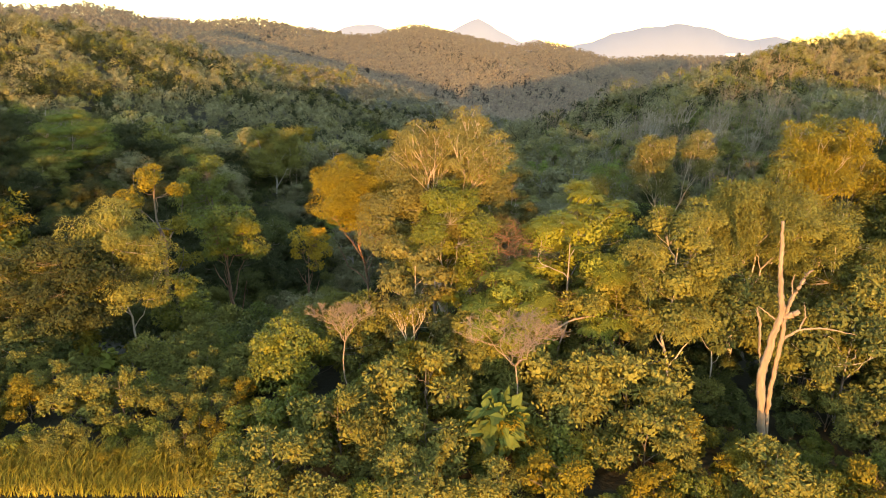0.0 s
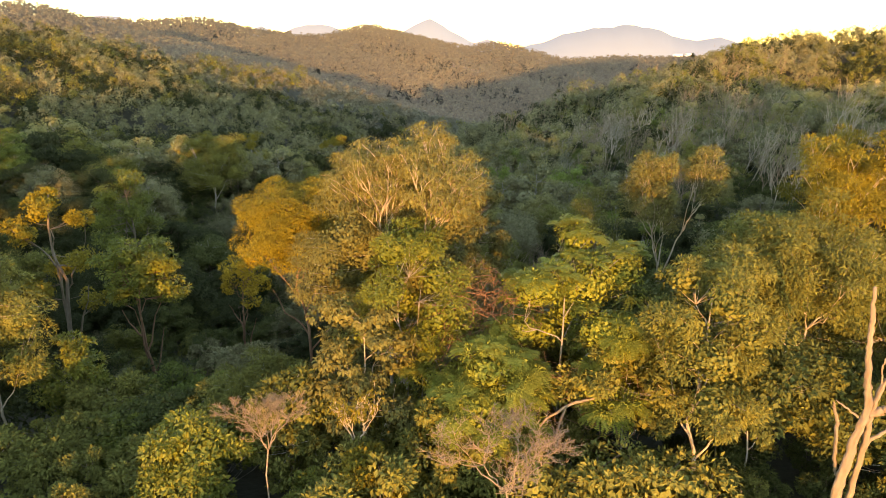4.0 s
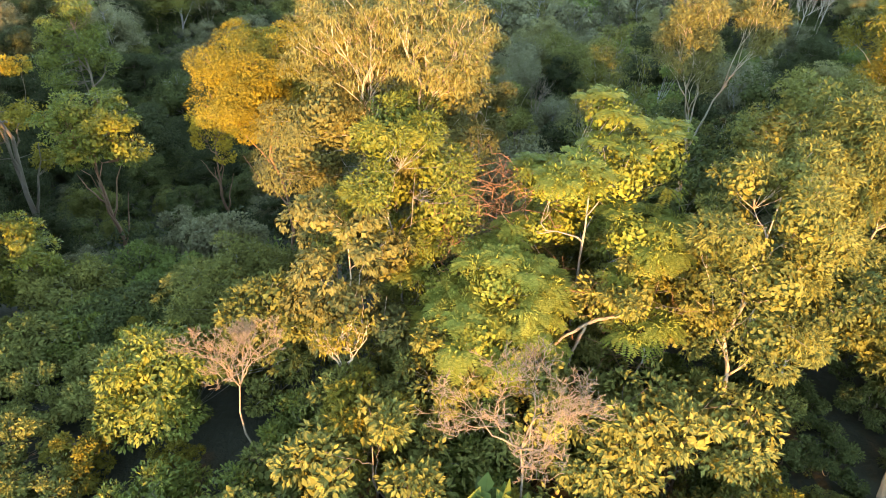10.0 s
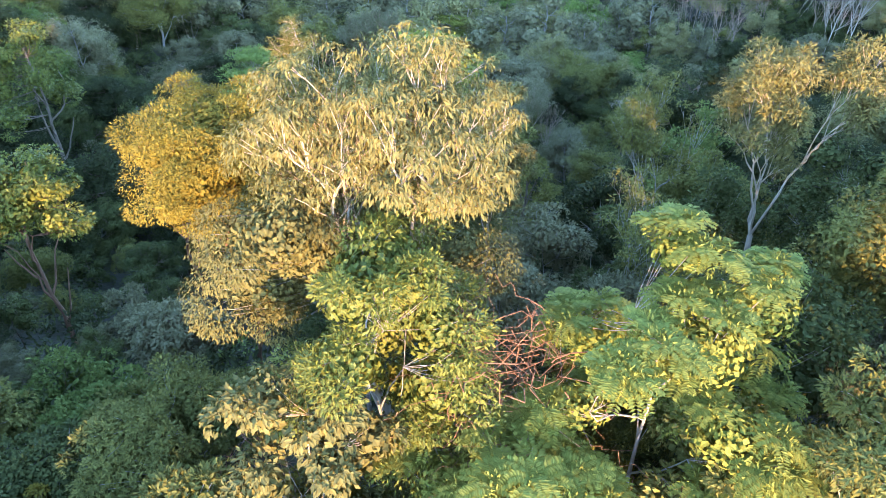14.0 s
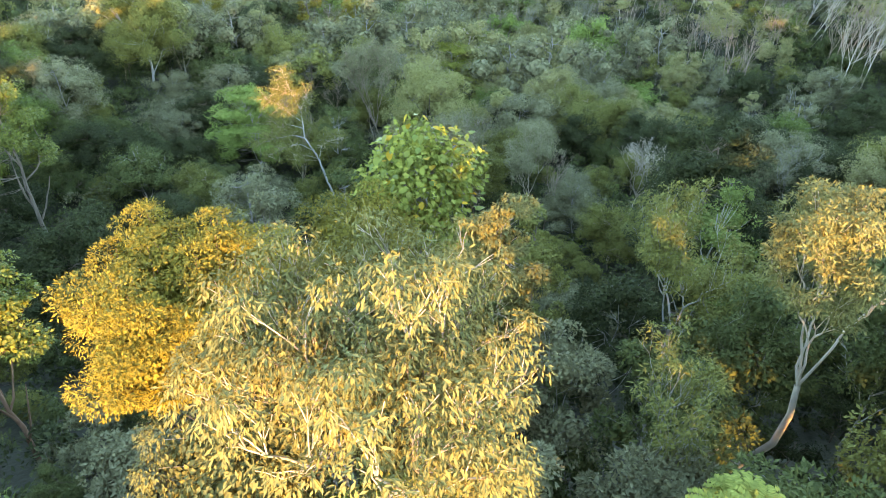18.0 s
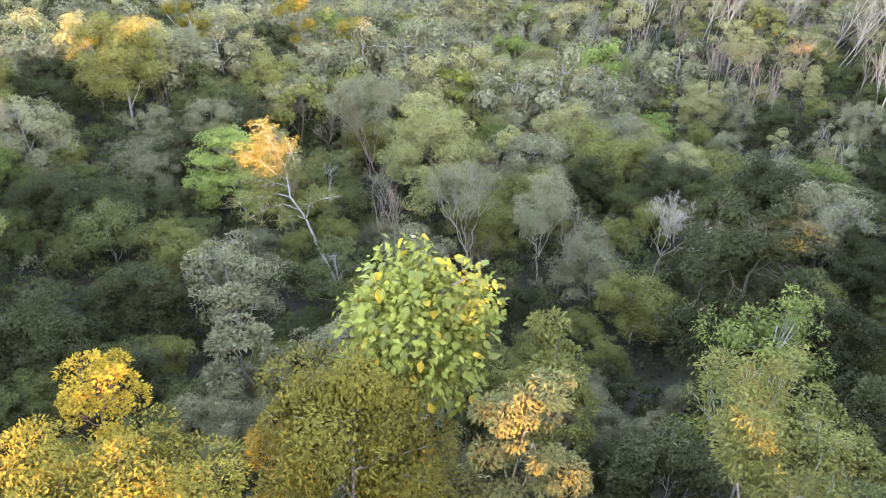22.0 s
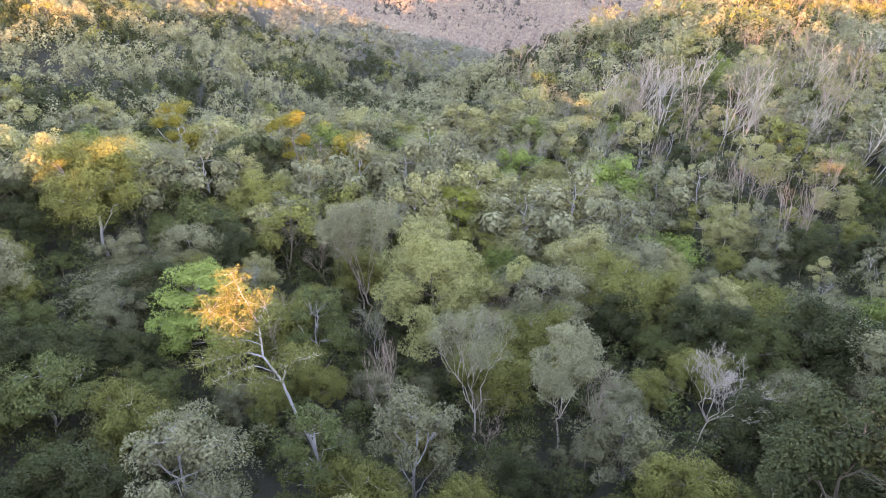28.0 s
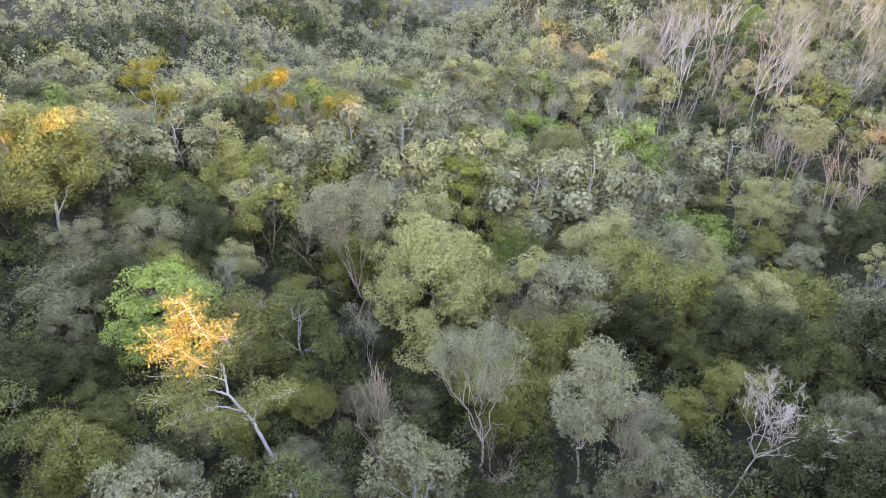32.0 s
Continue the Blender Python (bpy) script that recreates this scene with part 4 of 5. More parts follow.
def bare_stem_woods(n, seed):
    """Thin pale stems along the crest, too many to count, each forked into upright twigs."""
    r = np.random.default_rng(seed)
    w = Wood()
    while n:
        x, y = r.uniform(34, 190), r.uniform(196, 330)
        crest_y = 256 + 0.35 * max(0.0, x - 100)
        if x > 0.66 * y + 4 or abs(y - crest_y + 14) > 34:
            continue
        n -= 1
        a = np.array([x, y, float(ground(x, y)) - 0.5])
        d = np.array([r.normal(0.16, 0.2), r.normal(0, 0.1), 1.0])
        hh = r.uniform(9.0, 15.0)
        line = bent(r, a, a + d * hh, 0.12, 5)
        rad = r.uniform(0.06, 0.10)
        w.tube(line, np.linspace(rad, 0.03, 5), 3)
        for _ in range(7):
            p = line[int(r.integers(2, 4))]
            e = (d + r.normal(0, 0.35, 3)) * hh * r.uniform(0.2, 0.42)
            w.tube(bent(r, p, p + e, 0.1, 3), (rad * 0.45, 0.035, 0.02), 3)
    return tagged(new("bare_stem_woods", w.mesh("bare_stem_woods", BARK["pink"])), "many thin pale bare stems along the ridge", "bare trees", kind="stuff")


bare_stem_woods(260, 61)
BARE = [bare_tree(240 + i, 9.5, 3.6, "bare_tree", lab, PARK, bark=bk, leaf="grey", leaves=n, levels=4, twig=0.006, thick=0.4, fork=0.25, splay=0.55, group="bare trees among the forest") for i, (bk, n, lab) in enumerate((("pink", 0, "leafless tree with dense pinkish twigs"), ("grey", 3, "nearly leafless grey tree with fine twigs")))]
spots = [(rng.uniform(12, 60), rng.uniform(150, 208)) for _ in range(26)] + [(rng.uniform(-18, 45), rng.uniform(88, 175)) for _ in range(16)]
spots = [(x, y) for x, y in spots if free(x, y, 1.5)]
scatter(BARE, [(i % 2, foot(x, y, rng.uniform(0.85, 1.25), rng.uniform(0, 360))) for i, (x, y) in enumerate(spots)])
TAKEN.extend((x, y, 1.6) for x, y in spots)
UNDER = variants(0.6, 400, "young_")
fill(variants(1.3, 200), 41.0, 130.0, 5.6, "forest trees near the valley floor", 110.0)
fill(variants(0.6, 300), 130.0, 216.0, 6.0, "forest trees on the hillsides", 190.0)


# young trees that fill the shade between the crowns
spots = []
for _ in range(4200):
    x, y = rng.uniform(-95, 125), rng.uniform(84, 205)
    if not in_view(x, y, 4.0) or not clear(x, y, 3.1):
        continue
    CROWNS.append((x, y, 1.6))
    spots.append((int(rng.choice((1, 2, 3, 3, 2, 2))), foot(x, y, rng.uniform(0.42, 0.62), rng.uniform(0, 360))))
for _ in range(700):
    x, y = rng.uniform(-50, 55), rng.uniform(46, 84)
    if in_view(x, y, 0.0) and clear(x, y, 2.7):
        CROWNS.append((x, y, 1.6))
        spots.append((int(rng.choice((2, 3, 2, 3, 1))), foot(x, y, rng.uniform(0.45, 0.7), rng.uniform(0, 360))))
scatter(UNDER, spots)
for ob in UNDER:
    if ob.matrix_basis.translation.y < -200:
        for c in list(ob.children):
            bpy.data.objects.remove(c)
        bpy.data.objects.remove(ob)


# ---- undergrowth ----
def undergrowth(n, x0, x1, y0, y1, per, leaf, seed, low=0.4, high=1.4, size=0.36):
    r = np.random.default_rng(seed)
    x, y = r.uniform(x0, x1, n), r.uniform(y0, y1, n)
    rr = r.uniform(0.9, 1.9, n)
    c = np.stack([x, y, ground(x, y) + r.uniform(low, high, n)], -1)
    v, q = leaf_cloud(r, c, rr, np.tile([0, 0, 1.0], (n, 1)), per, size, 0.5, 0.4, 0.95)
    return tagged(new("undergrowth", mesh_from("undergrowth", v, q, LEAF[leaf])), "low leafy undergrowth on the forest floor", "undergrowth", kind="stuff")


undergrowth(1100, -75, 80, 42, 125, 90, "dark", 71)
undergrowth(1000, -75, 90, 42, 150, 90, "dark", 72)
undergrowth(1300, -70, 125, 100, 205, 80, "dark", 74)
undergrowth(60, -60, 60, 45, 130, 95, "bright", 75)
undergrowth(2200, -75, 115, 84, 220, 170, "green", 76, 0.8, 3.0, 0.26)
undergrowth(1100, -75, 115, 84, 220, 170, "green", 77, 0.8, 3.4, 0.25)
undergrowth(500, -60, 70, 84, 170, 170, "grey", 78, 0.8, 3.4, 0.24)


# ---- the far woods ----
def woods(name, label, n, x0, x1, y0, y1, per, size, height, leaf, seed, keep):
    r = np.random.default_rng(seed)
    x, y = r.uniform(x0, x1, n), r.uniform(y0, y1, n)
    ok = keep(x, y)
    x, y = x[ok], y[ok]
    g = ground(x, y)
    hh = height * r.uniform(0.7, 1.25, len(x))
    rr = hh * r.uniform(0.28, 0.42, len(x))
    c = np.stack([x, y, g + hh - rr * 1.1], -1)
    lobe = unit(r.normal(0, 1, (len(x), 7, 3)) + np.array([0, -0.2, 0.5]))
    pick = lobe[np.repeat(np.arange(len(x)), per), r.integers(0, 7, len(x) * per)]
    e = unit(pick * 0.9 + r.normal(0, 0.8, pick.shape) + np.array([0, 0, 0.2]))
    rp = np.repeat(rr, per)[:, None]
    pos = np.repeat(c, per, 0) + rp * np.array([1, 1, 1.2]) * (pick * 0.60 + e * 0.40 * r.uniform(0.55, 1.0, len(e))[:, None])
    face = unit(e + 0.15 * r.normal(0, 1, e.shape))
    along = unit(np.cross(face, r.normal(0, 1, e.shape)))
    ln = size * r.uniform(0.6, 1.4, len(e))
    v, q = kites(pos - along * ln[:, None] * 0.5, along, face, ln, ln * 0.7)
    return tagged(new(name, mesh_from(name, v, q, LEAF[leaf])), label, "woods", kind="stuff")


def wedge(x, y):
    return np.abs(x - 0.04 * y) < 0.76 * y + 10


def patch(x, y, s):
    return np.sin(x * 0.11 + 2 * np.sin(y * 0.07) + s) + np.sin(y * 0.13 + 1.7 * np.sin(x * 0.05) - s)


woods("hillside_woods", "dense grey-green woods on the hillsides", 4200, -300, 300, 206, 350, 240, 0.55, 11.5, "grey", 7, lambda x, y: wedge(x, y) & (patch(x, y, 0) > -0.5))
woods("hillside_woods", "dark green woods on the hillsides", 3600, -300, 300, 206, 350, 240, 0.55, 11.0, "dark", 17, lambda x, y: wedge(x, y) & (patch(x, y, 0) < 0.1))
woods("hillside_woods", "scattered golden-olive trees on the hillsides", 550, -300, 300, 210, 400, 300, 0.50, 12.5, "olive", 27, lambda x, y: wedge(x, y) & (patch(x, y, 2) > 0.0))
# the low sun's gold is put into the leaf colour on high ground
woods("hillside_woods", "woods along the ridges, leaf colour warmed for low sun", 1900, -300, 300, 210, 420, 290, 0.52, 12.0, "olive", 47, lambda x, y: wedge(x, y) & (ground(x, y) > -6) & (patch(x, y, 4) > -0.4))
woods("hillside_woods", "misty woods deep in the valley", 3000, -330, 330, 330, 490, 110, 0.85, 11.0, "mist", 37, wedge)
def far_keep(x, y):
    return wedge(x, y) & ~((np.abs(y - 786 - 6 * np.sin(x * 0.21)) < 11) & ((np.abs(x - 86) < 17) | (np.abs(x - 136) < 11)))


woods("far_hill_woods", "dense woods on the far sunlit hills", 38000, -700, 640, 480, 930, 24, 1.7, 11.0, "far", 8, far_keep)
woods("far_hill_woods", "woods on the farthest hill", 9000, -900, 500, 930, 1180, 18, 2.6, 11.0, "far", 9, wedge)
for x0, x1 in ((64, 108), (122, 150)):
    bank = new("earth_bank", grid_mesh("earth_bank", np.linspace(x0, x1, 14), np.linspace(770, 802, 10), lambda x, y: ground(x, y) + 0.9 + 0.7 * np.sin(x * 0.9) * np.sin(y * 0.7), EARTH))
    tagged(bank, "bare orange earth bank on the far hill", "earth bank", kind="structure")
for x, y, top in ((168, 330, 22.5), (176, 334, 23.5), (186, 330, 22.0), (196, 336, 24.0), (206, 334, 23.0), (141, 330, 18.0)):
    stand("dome", x, y, top, 5.2, "dark rounded tree on the ridge against the sky", int(x), q=0.5, group="trees on the ridge")


# ---- small houses far off ----
def house(x, y, z, w, d, h, turn):
    ob = thing("house", pose(x, y, z, 0, 0, turn), "small white house far off among hills", "house", "far houses")
    v = np.array([(sx * w / 2, sy * d / 2, k) for k in (-6.0, h) for sx, sy in ((-1, -1), (1, -1), (1, 1), (-1, 1))])
    part("wall", mesh_from("wall", v, [(0, 1, 5, 4), (1, 2, 6, 5), (2, 3, 7, 6), (3, 0, 4, 7), (4, 5, 6, 7)], WALLPAINT), ob)
    o = 0.6
    v = np.array([(-w / 2 - o, -d / 2 - o, h), (w / 2 + o, -d / 2 - o, h), (w / 2 + o, d / 2 + o, h), (-w / 2 - o, d / 2 + o, h), (-w / 2 - o, 0, h + 2.4), (w / 2 + o, 0, h + 2.4)])
    part("roof", mesh_from("roof", v, [(0, 1, 5, 4), (2, 3, 4, 5), (0, 3, 2, 1)], ROOFING, False, [(0, 4, 3), (1, 2, 5)]), ob)
    for k in (-0.3, 0.0, 0.3):
        v = np.array([(k * w - 0.7, -d / 2 - 0.05, h * 0.35), (k * w + 0.7, -d / 2 - 0.05, h * 0.35), (k * w + 0.7, -d / 2 - 0.05, h * 0.75), (k * w - 0.7, -d / 2 - 0.05, h * 0.75)])
        v = np.concatenate([v, v + np.array([0, 0.12, 0])])
        part("window", mesh_from("window", v, [(0, 1, 2, 3), (4, 7, 6, 5), (0, 4, 5, 1), (3, 2, 6, 7), (0, 3, 7, 4), (1, 5, 6, 2)], ASPHALT), ob)
    return ob


for x, w in ((545, 16), (566, 11), (602, 22), (640, 16)):
    house(x, 1300, float(ground(x, 1300)) - 4.0, w, 9, 6, 8 * math.sin(x))

# ---- the dead tree ----
def stems(name, label, place, mat, lines, category, group="", sides=11):
    """A thing of crooked tapered stems: each a list of (x, y, z, radius), named one by one."""
    ob = thing(name, place, label, category, group)
    r = np.random.default_rng(len(lines))
    for nm, pts in lines:
        pts = np.array(pts, float)
        n = (len(pts) - 1) * 6 + 1
        t = np.linspace(0, len(pts) - 1, n)
        p = np.stack([np.interp(t, np.arange(len(pts)), pts[:, i]) for i in range(4)], -1)
        for _ in range(2):
            p[1:-1] = 0.25 * p[:-2] + 0.5 * p[1:-1] + 0.25 * p[2:]
        p[:, 3] *= r.uniform(0.9, 1.1, n)
        p[1:-1, :2] += r.normal(0, 0.018, (n - 2, 2))
        w = Wood()
        w.tube(np.concatenate([p[:, :3], p[-1:, :3] + 0.01]), np.append(p[:, 3], 0.004), sides)
        ring = np.repeat(np.concatenate([p[:, :3], p[-1:, :3]]), sides, 0)
        ridge = np.tile(r.normal(1.0, 0.12, sides), len(p) + 1) * r.uniform(0.92, 1.08, (len(p) + 1) * sides)
        w.v[-1] = ring + (w.v[-1] - ring) * ridge[:, None]
        part(nm, w.mesh(nm, mat), ob)
    return ob


stems("dead_tree", "tall bleached dead tree with broken forked trunk", foot(14.9, 27.6), BARK["dead"], (
    ("trunk", ((0.6, 0, -0.6, 0.207), (0.48, 0, 1.07, 0.173), (0.15, 0, 3.2, 0.168), (-0.09, 0, 4.88, 0.179), (0.09, 0, 5.88, 0.161), (0.3, 0, 7.11, 0.150), (0.47, 0, 7.95, 0.133), (0.27, 0, 8.78, 0.115), (0.06, 0, 9.93, 0.095), (-0.02, 0, 11.07, 0.081), (-0.16, 0, 12.18, 0.058))),
    ("trunk", ((0.85, 0.25, -0.5, 0.098), (0.68, 0.22, 2.15, 0.092), (0.59, 0.2, 3.98, 0.101), (0.67, 0.12, 5.75, 0.095), (0.69, 0.05, 6.98, 0.095), (0.6, 0, 7.83, 0.087))),
    ("limb", ((0.62, 0.02, 7.7, 0.094), (0.82, 0.08, 8.54, 0.094), (1.18, 0.12, 9.24, 0.087), (1.38, 0.15, 9.71, 0.069), (1.63, 0.15, 9.88, 0.034))),
    ("stub", ((0.5, 0, 7.65, 0.139), (0.86, -0.1, 7.83, 0.133), (1.13, -0.15, 8.01, 0.110))),
    ("limb", ((0.76, 0.05, 6.6, 0.066), (1.37, 0, 7.04, 0.049), (2.13, -0.1, 7.19, 0.041), (2.93, 0, 7.04, 0.032), (4.11, 0.1, 6.74, 0.012))),
    ("limb", ((1.35, 0, 7.03, 0.044), (1.58, 0.05, 7.65, 0.032), (1.44, 0.1, 8.36, 0.017))),
    ("limb", ((-0.02, 0.2, 5.2, 0.058), (-0.2, 0.2, 5.8, 0.058), (-0.32, 0.2, 6.98, 0.063), (-0.51, 0.2, 7.83, 0.049), (-0.62, 0.2, 8.07, 0.023))),
    ("limb", ((0.3, 0.05, 7.5, 0.037), (-0.32, 0.1, 7.95, 0.029), (-0.63, 0.1, 8.19, 0.014))),
    ("limb", ((0.85, 0.1, 8.7, 0.034), (0.74, 0.1, 9.36, 0.029), (0.82, 0.1, 9.71, 0.017))),
), "dead tree")


# ---- the leaning tree whose top catches the sun ----
leaning = stems("leaning_tree", "leaning tree with golden leaves and bare pale limbs", foot(-6.6, 93.0), BARK["grey"], (
    ("trunk", ((3.1, 0, -0.5, 0.149), (2.2, 0, 4.5, 0.130), (0.94, 0, 8.4, 0.112), (0.29, 0, 11.2, 0.096), (-0.86, 0, 13.3, 0.074))),
    ("limb", ((-0.86, 0, 13.3, 0.074), (-2.1, 0.4, 13.5, 0.056), (-3.5, -0.2, 13.4, 0.050), (-5.4, 0.5, 12.6, 0.025))),
    ("limb", ((-0.86, 0, 13.3, 0.068), (-0.9, 0.4, 15.1, 0.056), (-1.0, 0, 16.5, 0.050), (-1.8, 0.3, 18.5, 0.037), (-2.2, 0, 20.2, 0.015))),
    ("limb", ((-0.9, 0.4, 14.8, 0.043), (-1.9, -0.4, 16.0, 0.040), (-3.2, 0.1, 17.0, 0.037), (-3.9, -0.5, 17.6, 0.015))),
    ("limb", ((0.35, 0, 11.0, 0.056), (0.7, 0.4, 12.2, 0.050), (1.6, -0.3, 13.0, 0.037), (2.99, 0.3, 13.0, 0.015))),
    ("limb", ((0.31, 0, 11.0, 0.043), (-0.9, 0.5, 11.2, 0.034), (-1.9, -0.5, 11.0, 0.019))),
    ("limb", ((0.0, 0, 11.8, 0.043), (-1.4, -0.6, 13.0, 0.040), (-2.8, -0.9, 12.7, 0.031), (-4.4, -0.6, 11.7, 0.019))),
    ("limb", ((-0.86, 0.2, 14.2, 0.037), (-2.2, 0.6, 14.5, 0.031), (-2.9, -0.2, 14.5, 0.025), (-3.8, 0.4, 15.0, 0.015))),
    ("limb", ((-1.0, 0, 16.3, 0.031), (-0.4, 0.3, 17.0, 0.031), (-0.1, -0.4, 17.9, 0.015))),
    ("limb", ((-1.4, 0.1, 17.7, 0.031), (-2.3, 0.4, 17.9, 0.022), (-2.8, 0.1, 18.3, 0.012))),
), "tree")
rg = np.random.default_rng(93)
twigs, tufts = Wood(), []
for nm in [c for c in leaning.children if c.name.startswith("limb")]:
    co = np.array([v.co for v in nm.data.vertices])[::11]
    for p in co[len(co) // 3:]:
        for _ in range(4):
            e = p + rg.normal(0, 1, 3) * np.array([0.55, 0.5, 0.45]) + np.array([-0.15, 0, 0.1])
            twigs.tube(bent(rg, p, e, 0.06, 4), np.linspace(0.022, 0.008, 4), 3)
            tufts.append(e)
part("twig", twigs.mesh("twig", BARK["pale"]), leaning)
tufts = np.array(tufts)
cloud = leaf_cloud(rg, tufts, rg.uniform(0.25, 0.5, len(tufts)), np.tile([0, 0, 1.0], (len(tufts), 1)), 26, 0.19, 0.42, 1.0)
part("crown", mesh_from("crown", *cloud, LEAF["olive"]), leaning)


# ---- vines and fallen limbs between the front trees ----
def tangle(name, label, place, mat, n, rx, ry, z0, z1, seed):
    r = np.random.default_rng(seed)
    ob = thing(name, place, label, "vines")
    for _ in range(n):
        a = np.array([r.uniform(-rx, rx), r.uniform(-ry, ry), r.uniform(z0, z1)])
        d = unit(r.normal(0, 1, 3) * np.array([1, 0.7, 1.1]))
        b = a + d * r.uniform(1.2, 3.2)
        b[2] = np.clip(b[2], z0 - 1, z1 + 0.5)
        w = Wood()
        rad = r.uniform(0.008, 0.024)
        w.tube(bent(r, a, b, 0.22, 9, r.uniform(-0.5, 0.3)), np.linspace(rad, rad * 0.5, 9), 4)
        part("vine", w.mesh("vine", mat), ob)
    return ob


tangle("vine_tangle", "reddish-brown tangle of bare vines between two trees", foot(3.7, 37.2), BARK["vine"], 120, 1.5, 0.9, 4.8, 9.6, 1)
tangle("vine_tangle", "brown dry vines hanging under a lime-green tree", foot(8.0, 33.6), BARK["vine"], 34, 2.2, 0.6, 2.5, 6.0, 2)
tangle("vine_tangle", "dry reddish vines in a low tree", foot(-3.4, 39.2), BARK["vine"], 26, 1.2, 0.6, 1.0, 5.5, 3)
stems("fallen_limb", "pale broken limb lying across low trees", foot(6.6, 33.2), BARK["pink"], (
    ("limb", ((-1.6, 0, 2.4, 0.02), (-0.8, 0.1, 4.3, 0.05), (0.4, 0.1, 5.1, 0.06), (1.6, 0, 5.4, 0.045), (2.6, 0.3, 5.0, 0.03), (3.5, 0.2, 5.3, 0.012))),
    ("limb", ((0.2, 0.1, 4.9, 0.06), (-0.2, 0.2, 3.4, 0.05), (-0.5, 0.2, 0.0, 0.06))),
), "fallen branch")


# ---- trees with very large leaves ----
def blade(length, width, mat):
    """One broad leaf with a folded rib and a curved tip."""
    prof = ((0, 0.05), (0.18, 0.62), (0.42, 1.0), (0.68, 0.78), (0.88, 0.36), (1.0, 0.02))
    v, q = [], []
    for t, w in prof:
        z = -0.22 * length * t * t
        v += [(t * length, -0.5 * w * width, z + 0.10 * w * width), (t * length, 0, z), (t * length, 0.5 * w * width, z + 0.10 * w * width)]
    for i in range(len(prof) - 1):
        q += [(3 * i, 3 * i + 3, 3 * i + 4, 3 * i + 1), (3 * i + 1, 3 * i + 4, 3 * i + 5, 3 * i + 2)]
    return mesh_from("leaf", np.array(v), np.array(q), mat, True)


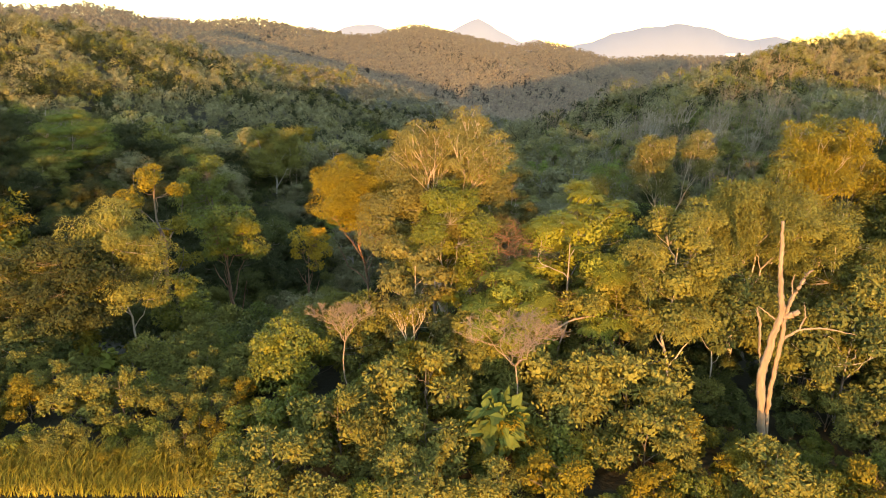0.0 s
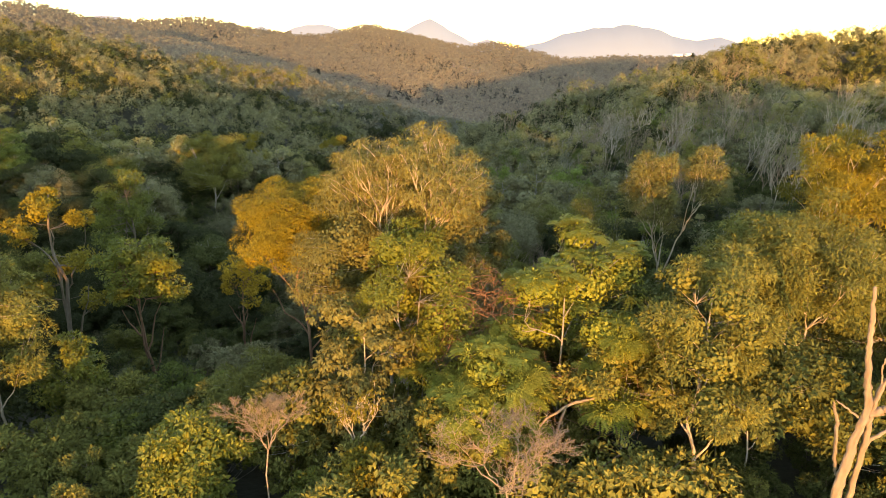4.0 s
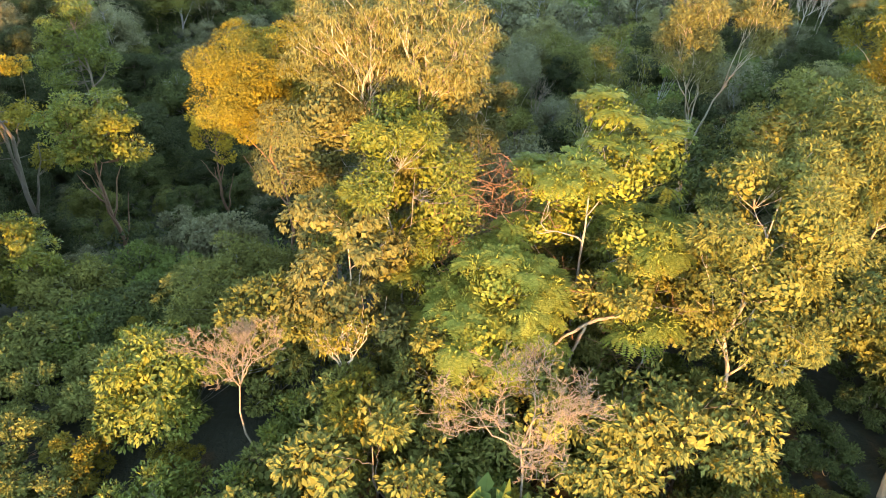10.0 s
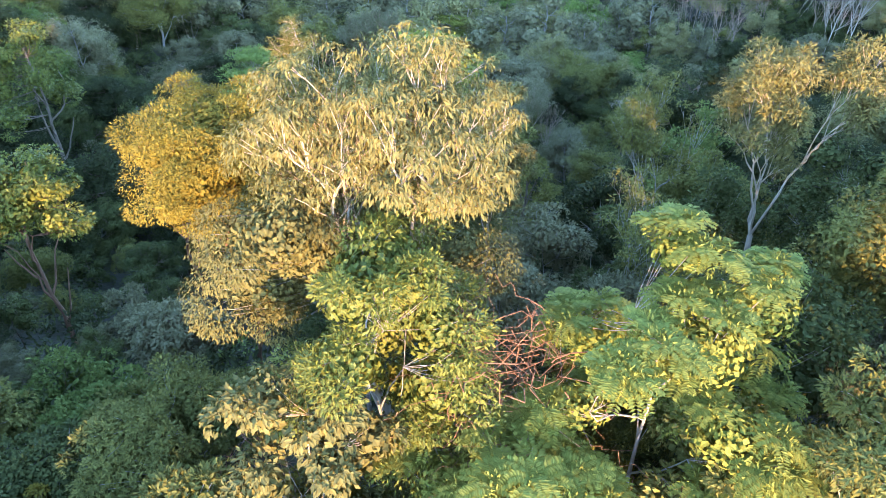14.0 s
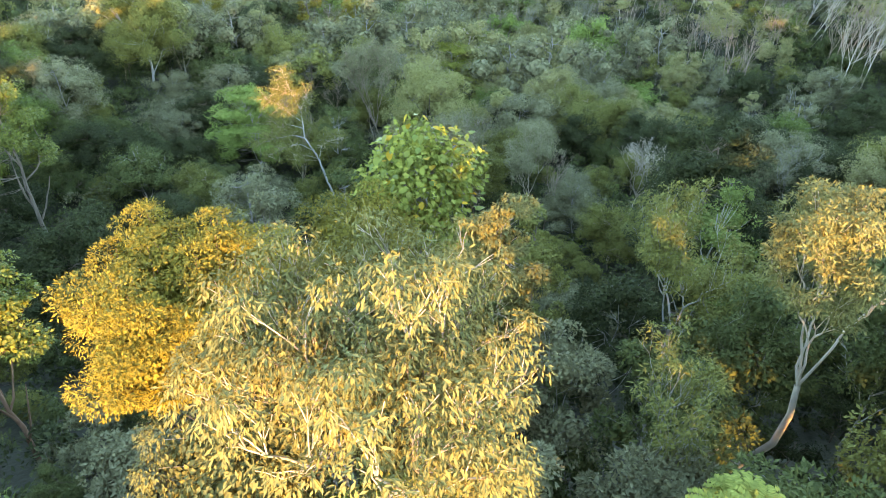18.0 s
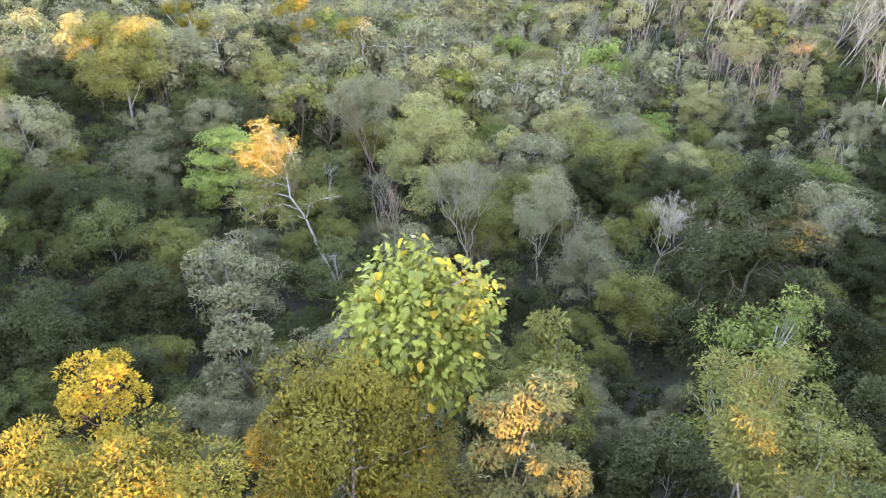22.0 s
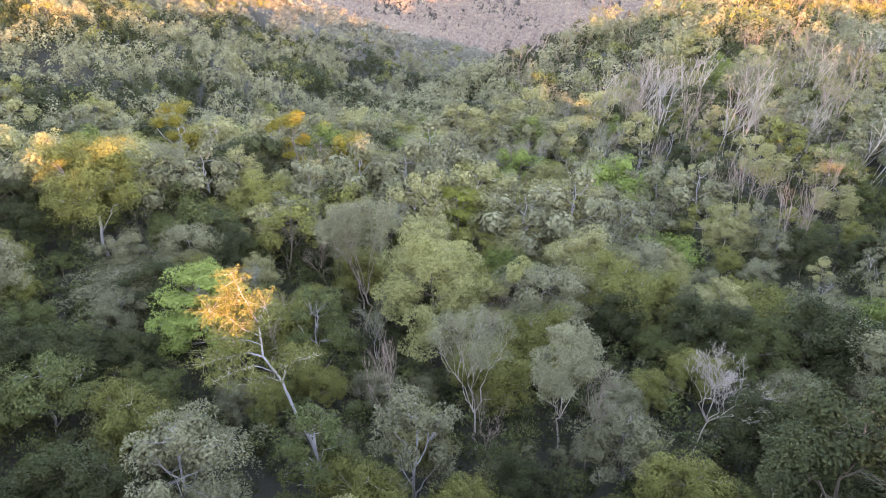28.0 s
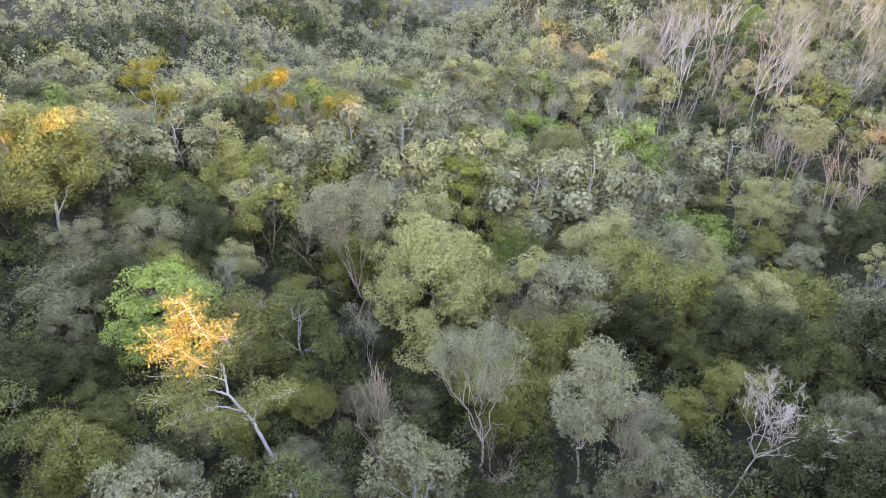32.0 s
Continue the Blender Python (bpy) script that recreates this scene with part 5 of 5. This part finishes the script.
def big_leaved(x, y, top, r, label, seed, n, leaf_len, mats, hc, bark="grey", stems_n=6, name="large_leaved_tree"):
    rg = np.random.default_rng(seed)
    g = float(ground(x, y))
    h = top - g
    ob = thing(name, foot(x, y), label, "tree")
    tr = 0.012 * h + 0.05
    trunk = Wood()
    line = bent(rg, np.array([0, 0, -0.5]), np.array([0, 0, h - hc * 0.55]), 0.08, 7)
    trunk.tube(line, np.linspace(tr * 1.4, tr * 0.7, 7), 8)
    part("trunk", trunk.mesh("trunk", BARK[bark]), ob)
    ends = []
    for i in range(stems_n):
        az = i * 2.4
        p1 = line[-1] + np.array([np.cos(az) * r * 0.55, np.sin(az) * r * 0.55, hc * rg.uniform(0.05, 0.4)])
        w = Wood()
        ln = bent(rg, line[-1 - i % 3], p1, 0.12, 6)
        w.tube(ln, np.linspace(tr * 0.5, tr * 0.18, 6), 5)
        part("limb", w.mesh("limb", BARK[bark]), ob)
        ends.append(ln)
    blades = [blade(leaf_len * s, leaf_len * s * 0.66, LEAF[m]) for m in mats for s in (0.8, 1.0, 1.2)]
    for i in range(n):
        d = unit(rg.normal(0, 1, 3) + np.array([0, 0, 0.55]))
        d[2] = max(d[2], -0.5)
        c = np.array([0, 0, h - hc * 0.5]) + d * np.array([r, r, hc * 0.5]) * rg.uniform(0.72, 1.0) * (1 + 0.14 * np.sin(3 * np.arctan2(d[1], d[0]) + 3 * d[2]) + 0.1 * np.sin(5 * d[2] + seed))
        az = math.degrees(math.atan2(d[1], d[0])) + rg.normal(0, 40)
        lf = part("leaf", blades[int(rg.integers(0, len(blades)))], ob)
        lf.matrix_basis = pose(*c, rg.normal(0, 18), rg.normal(22, 22), az)
    m = n * 13
    d = unit(rg.normal(0, 1, (m, 3)) + np.array([0, 0, 0.3]))
    c = np.array([0, 0, h - hc * 0.5]) + d * np.array([r, r, hc * 0.5]) * (rg.uniform(0.4, 0.95, m) * (1 + 0.2 * np.sin(3 * np.arctan2(d[:, 1], d[:, 0]) + 3 * d[:, 2])))[:, None]
    v, f = leaf_cloud(rg, c, np.full(m, 0.3), d, 1, leaf_len * 0.8, 0.62, 0.7)
    part("crown", mesh_from("crown", v, f, LEAF[mats[0]]), ob)
    return ob


big_leaved(2.7, 62.0, 11.1, 3.4, "tree with very large green and yellow leaves", 3, 295, 0.46, ("lime", "glossy", "bright", "yellow", "glossy", "lime"), 6.5)
big_leaved(2.6, 26.6, 4.6, 1.0, "young plant with huge pale green leaves", 4, 22, 0.95, ("bright", "green", "vivid"), 1.8, stems_n=3, name="large_leaved_plant")
big_leaved(-22.2, 38.3, 1.6, 0.9, "young plant with large light green leaves", 5, 16, 0.8, ("lime", "bright"), 1.6, stems_n=3, name="large_leaved_plant")


# ---- grass at the roadside ----
def grass(n, x0, x1, y0, y1, seed):
    r = np.random.default_rng(seed)
    x, y = r.uniform(x0, x1, n), r.uniform(y0, y1, n)
    h = r.uniform(0.7, 1.5, n) * (0.55 + 0.45 * np.clip((y - y0) / 2.2, 0, 1))
    base = np.stack([x, y, ground(x, y)], -1)
    lean = np.stack([r.normal(0.25, 0.28, n), r.normal(-0.1, 0.25, n), np.ones(n)], -1)
    side = unit(np.stack([np.cos(r.uniform(0, 6.28, n)), np.sin(r.uniform(0, 6.28, n)), np.zeros(n)], -1))
    w = 0.022
    m = base + lean * (h * 0.55)[:, None]
    t = base + lean * h[:, None] + np.stack([lean[:, 0] * 0.5, lean[:, 1] * 0.5, -0.25 * np.ones(n)], -1) * (h * 0.5)[:, None]
    v = np.stack([base - side * w, base + side * w, m + side * w * 0.9, m - side * w * 0.9, t], 1).reshape(-1, 3)
    i = np.arange(n)[:, None] * 5
    me = mesh_from("roadside_grass", v, i + np.array([[0, 1, 2, 3]]), LEAF["grass"], False, i + np.array([[3, 2, 4]]))
    return tagged(new("roadside_grass", me), "tall yellow-green grass beside the road", "grass", kind="stuff")


grass(16000, -36, -8.5, 24.8, 27.8, 1)
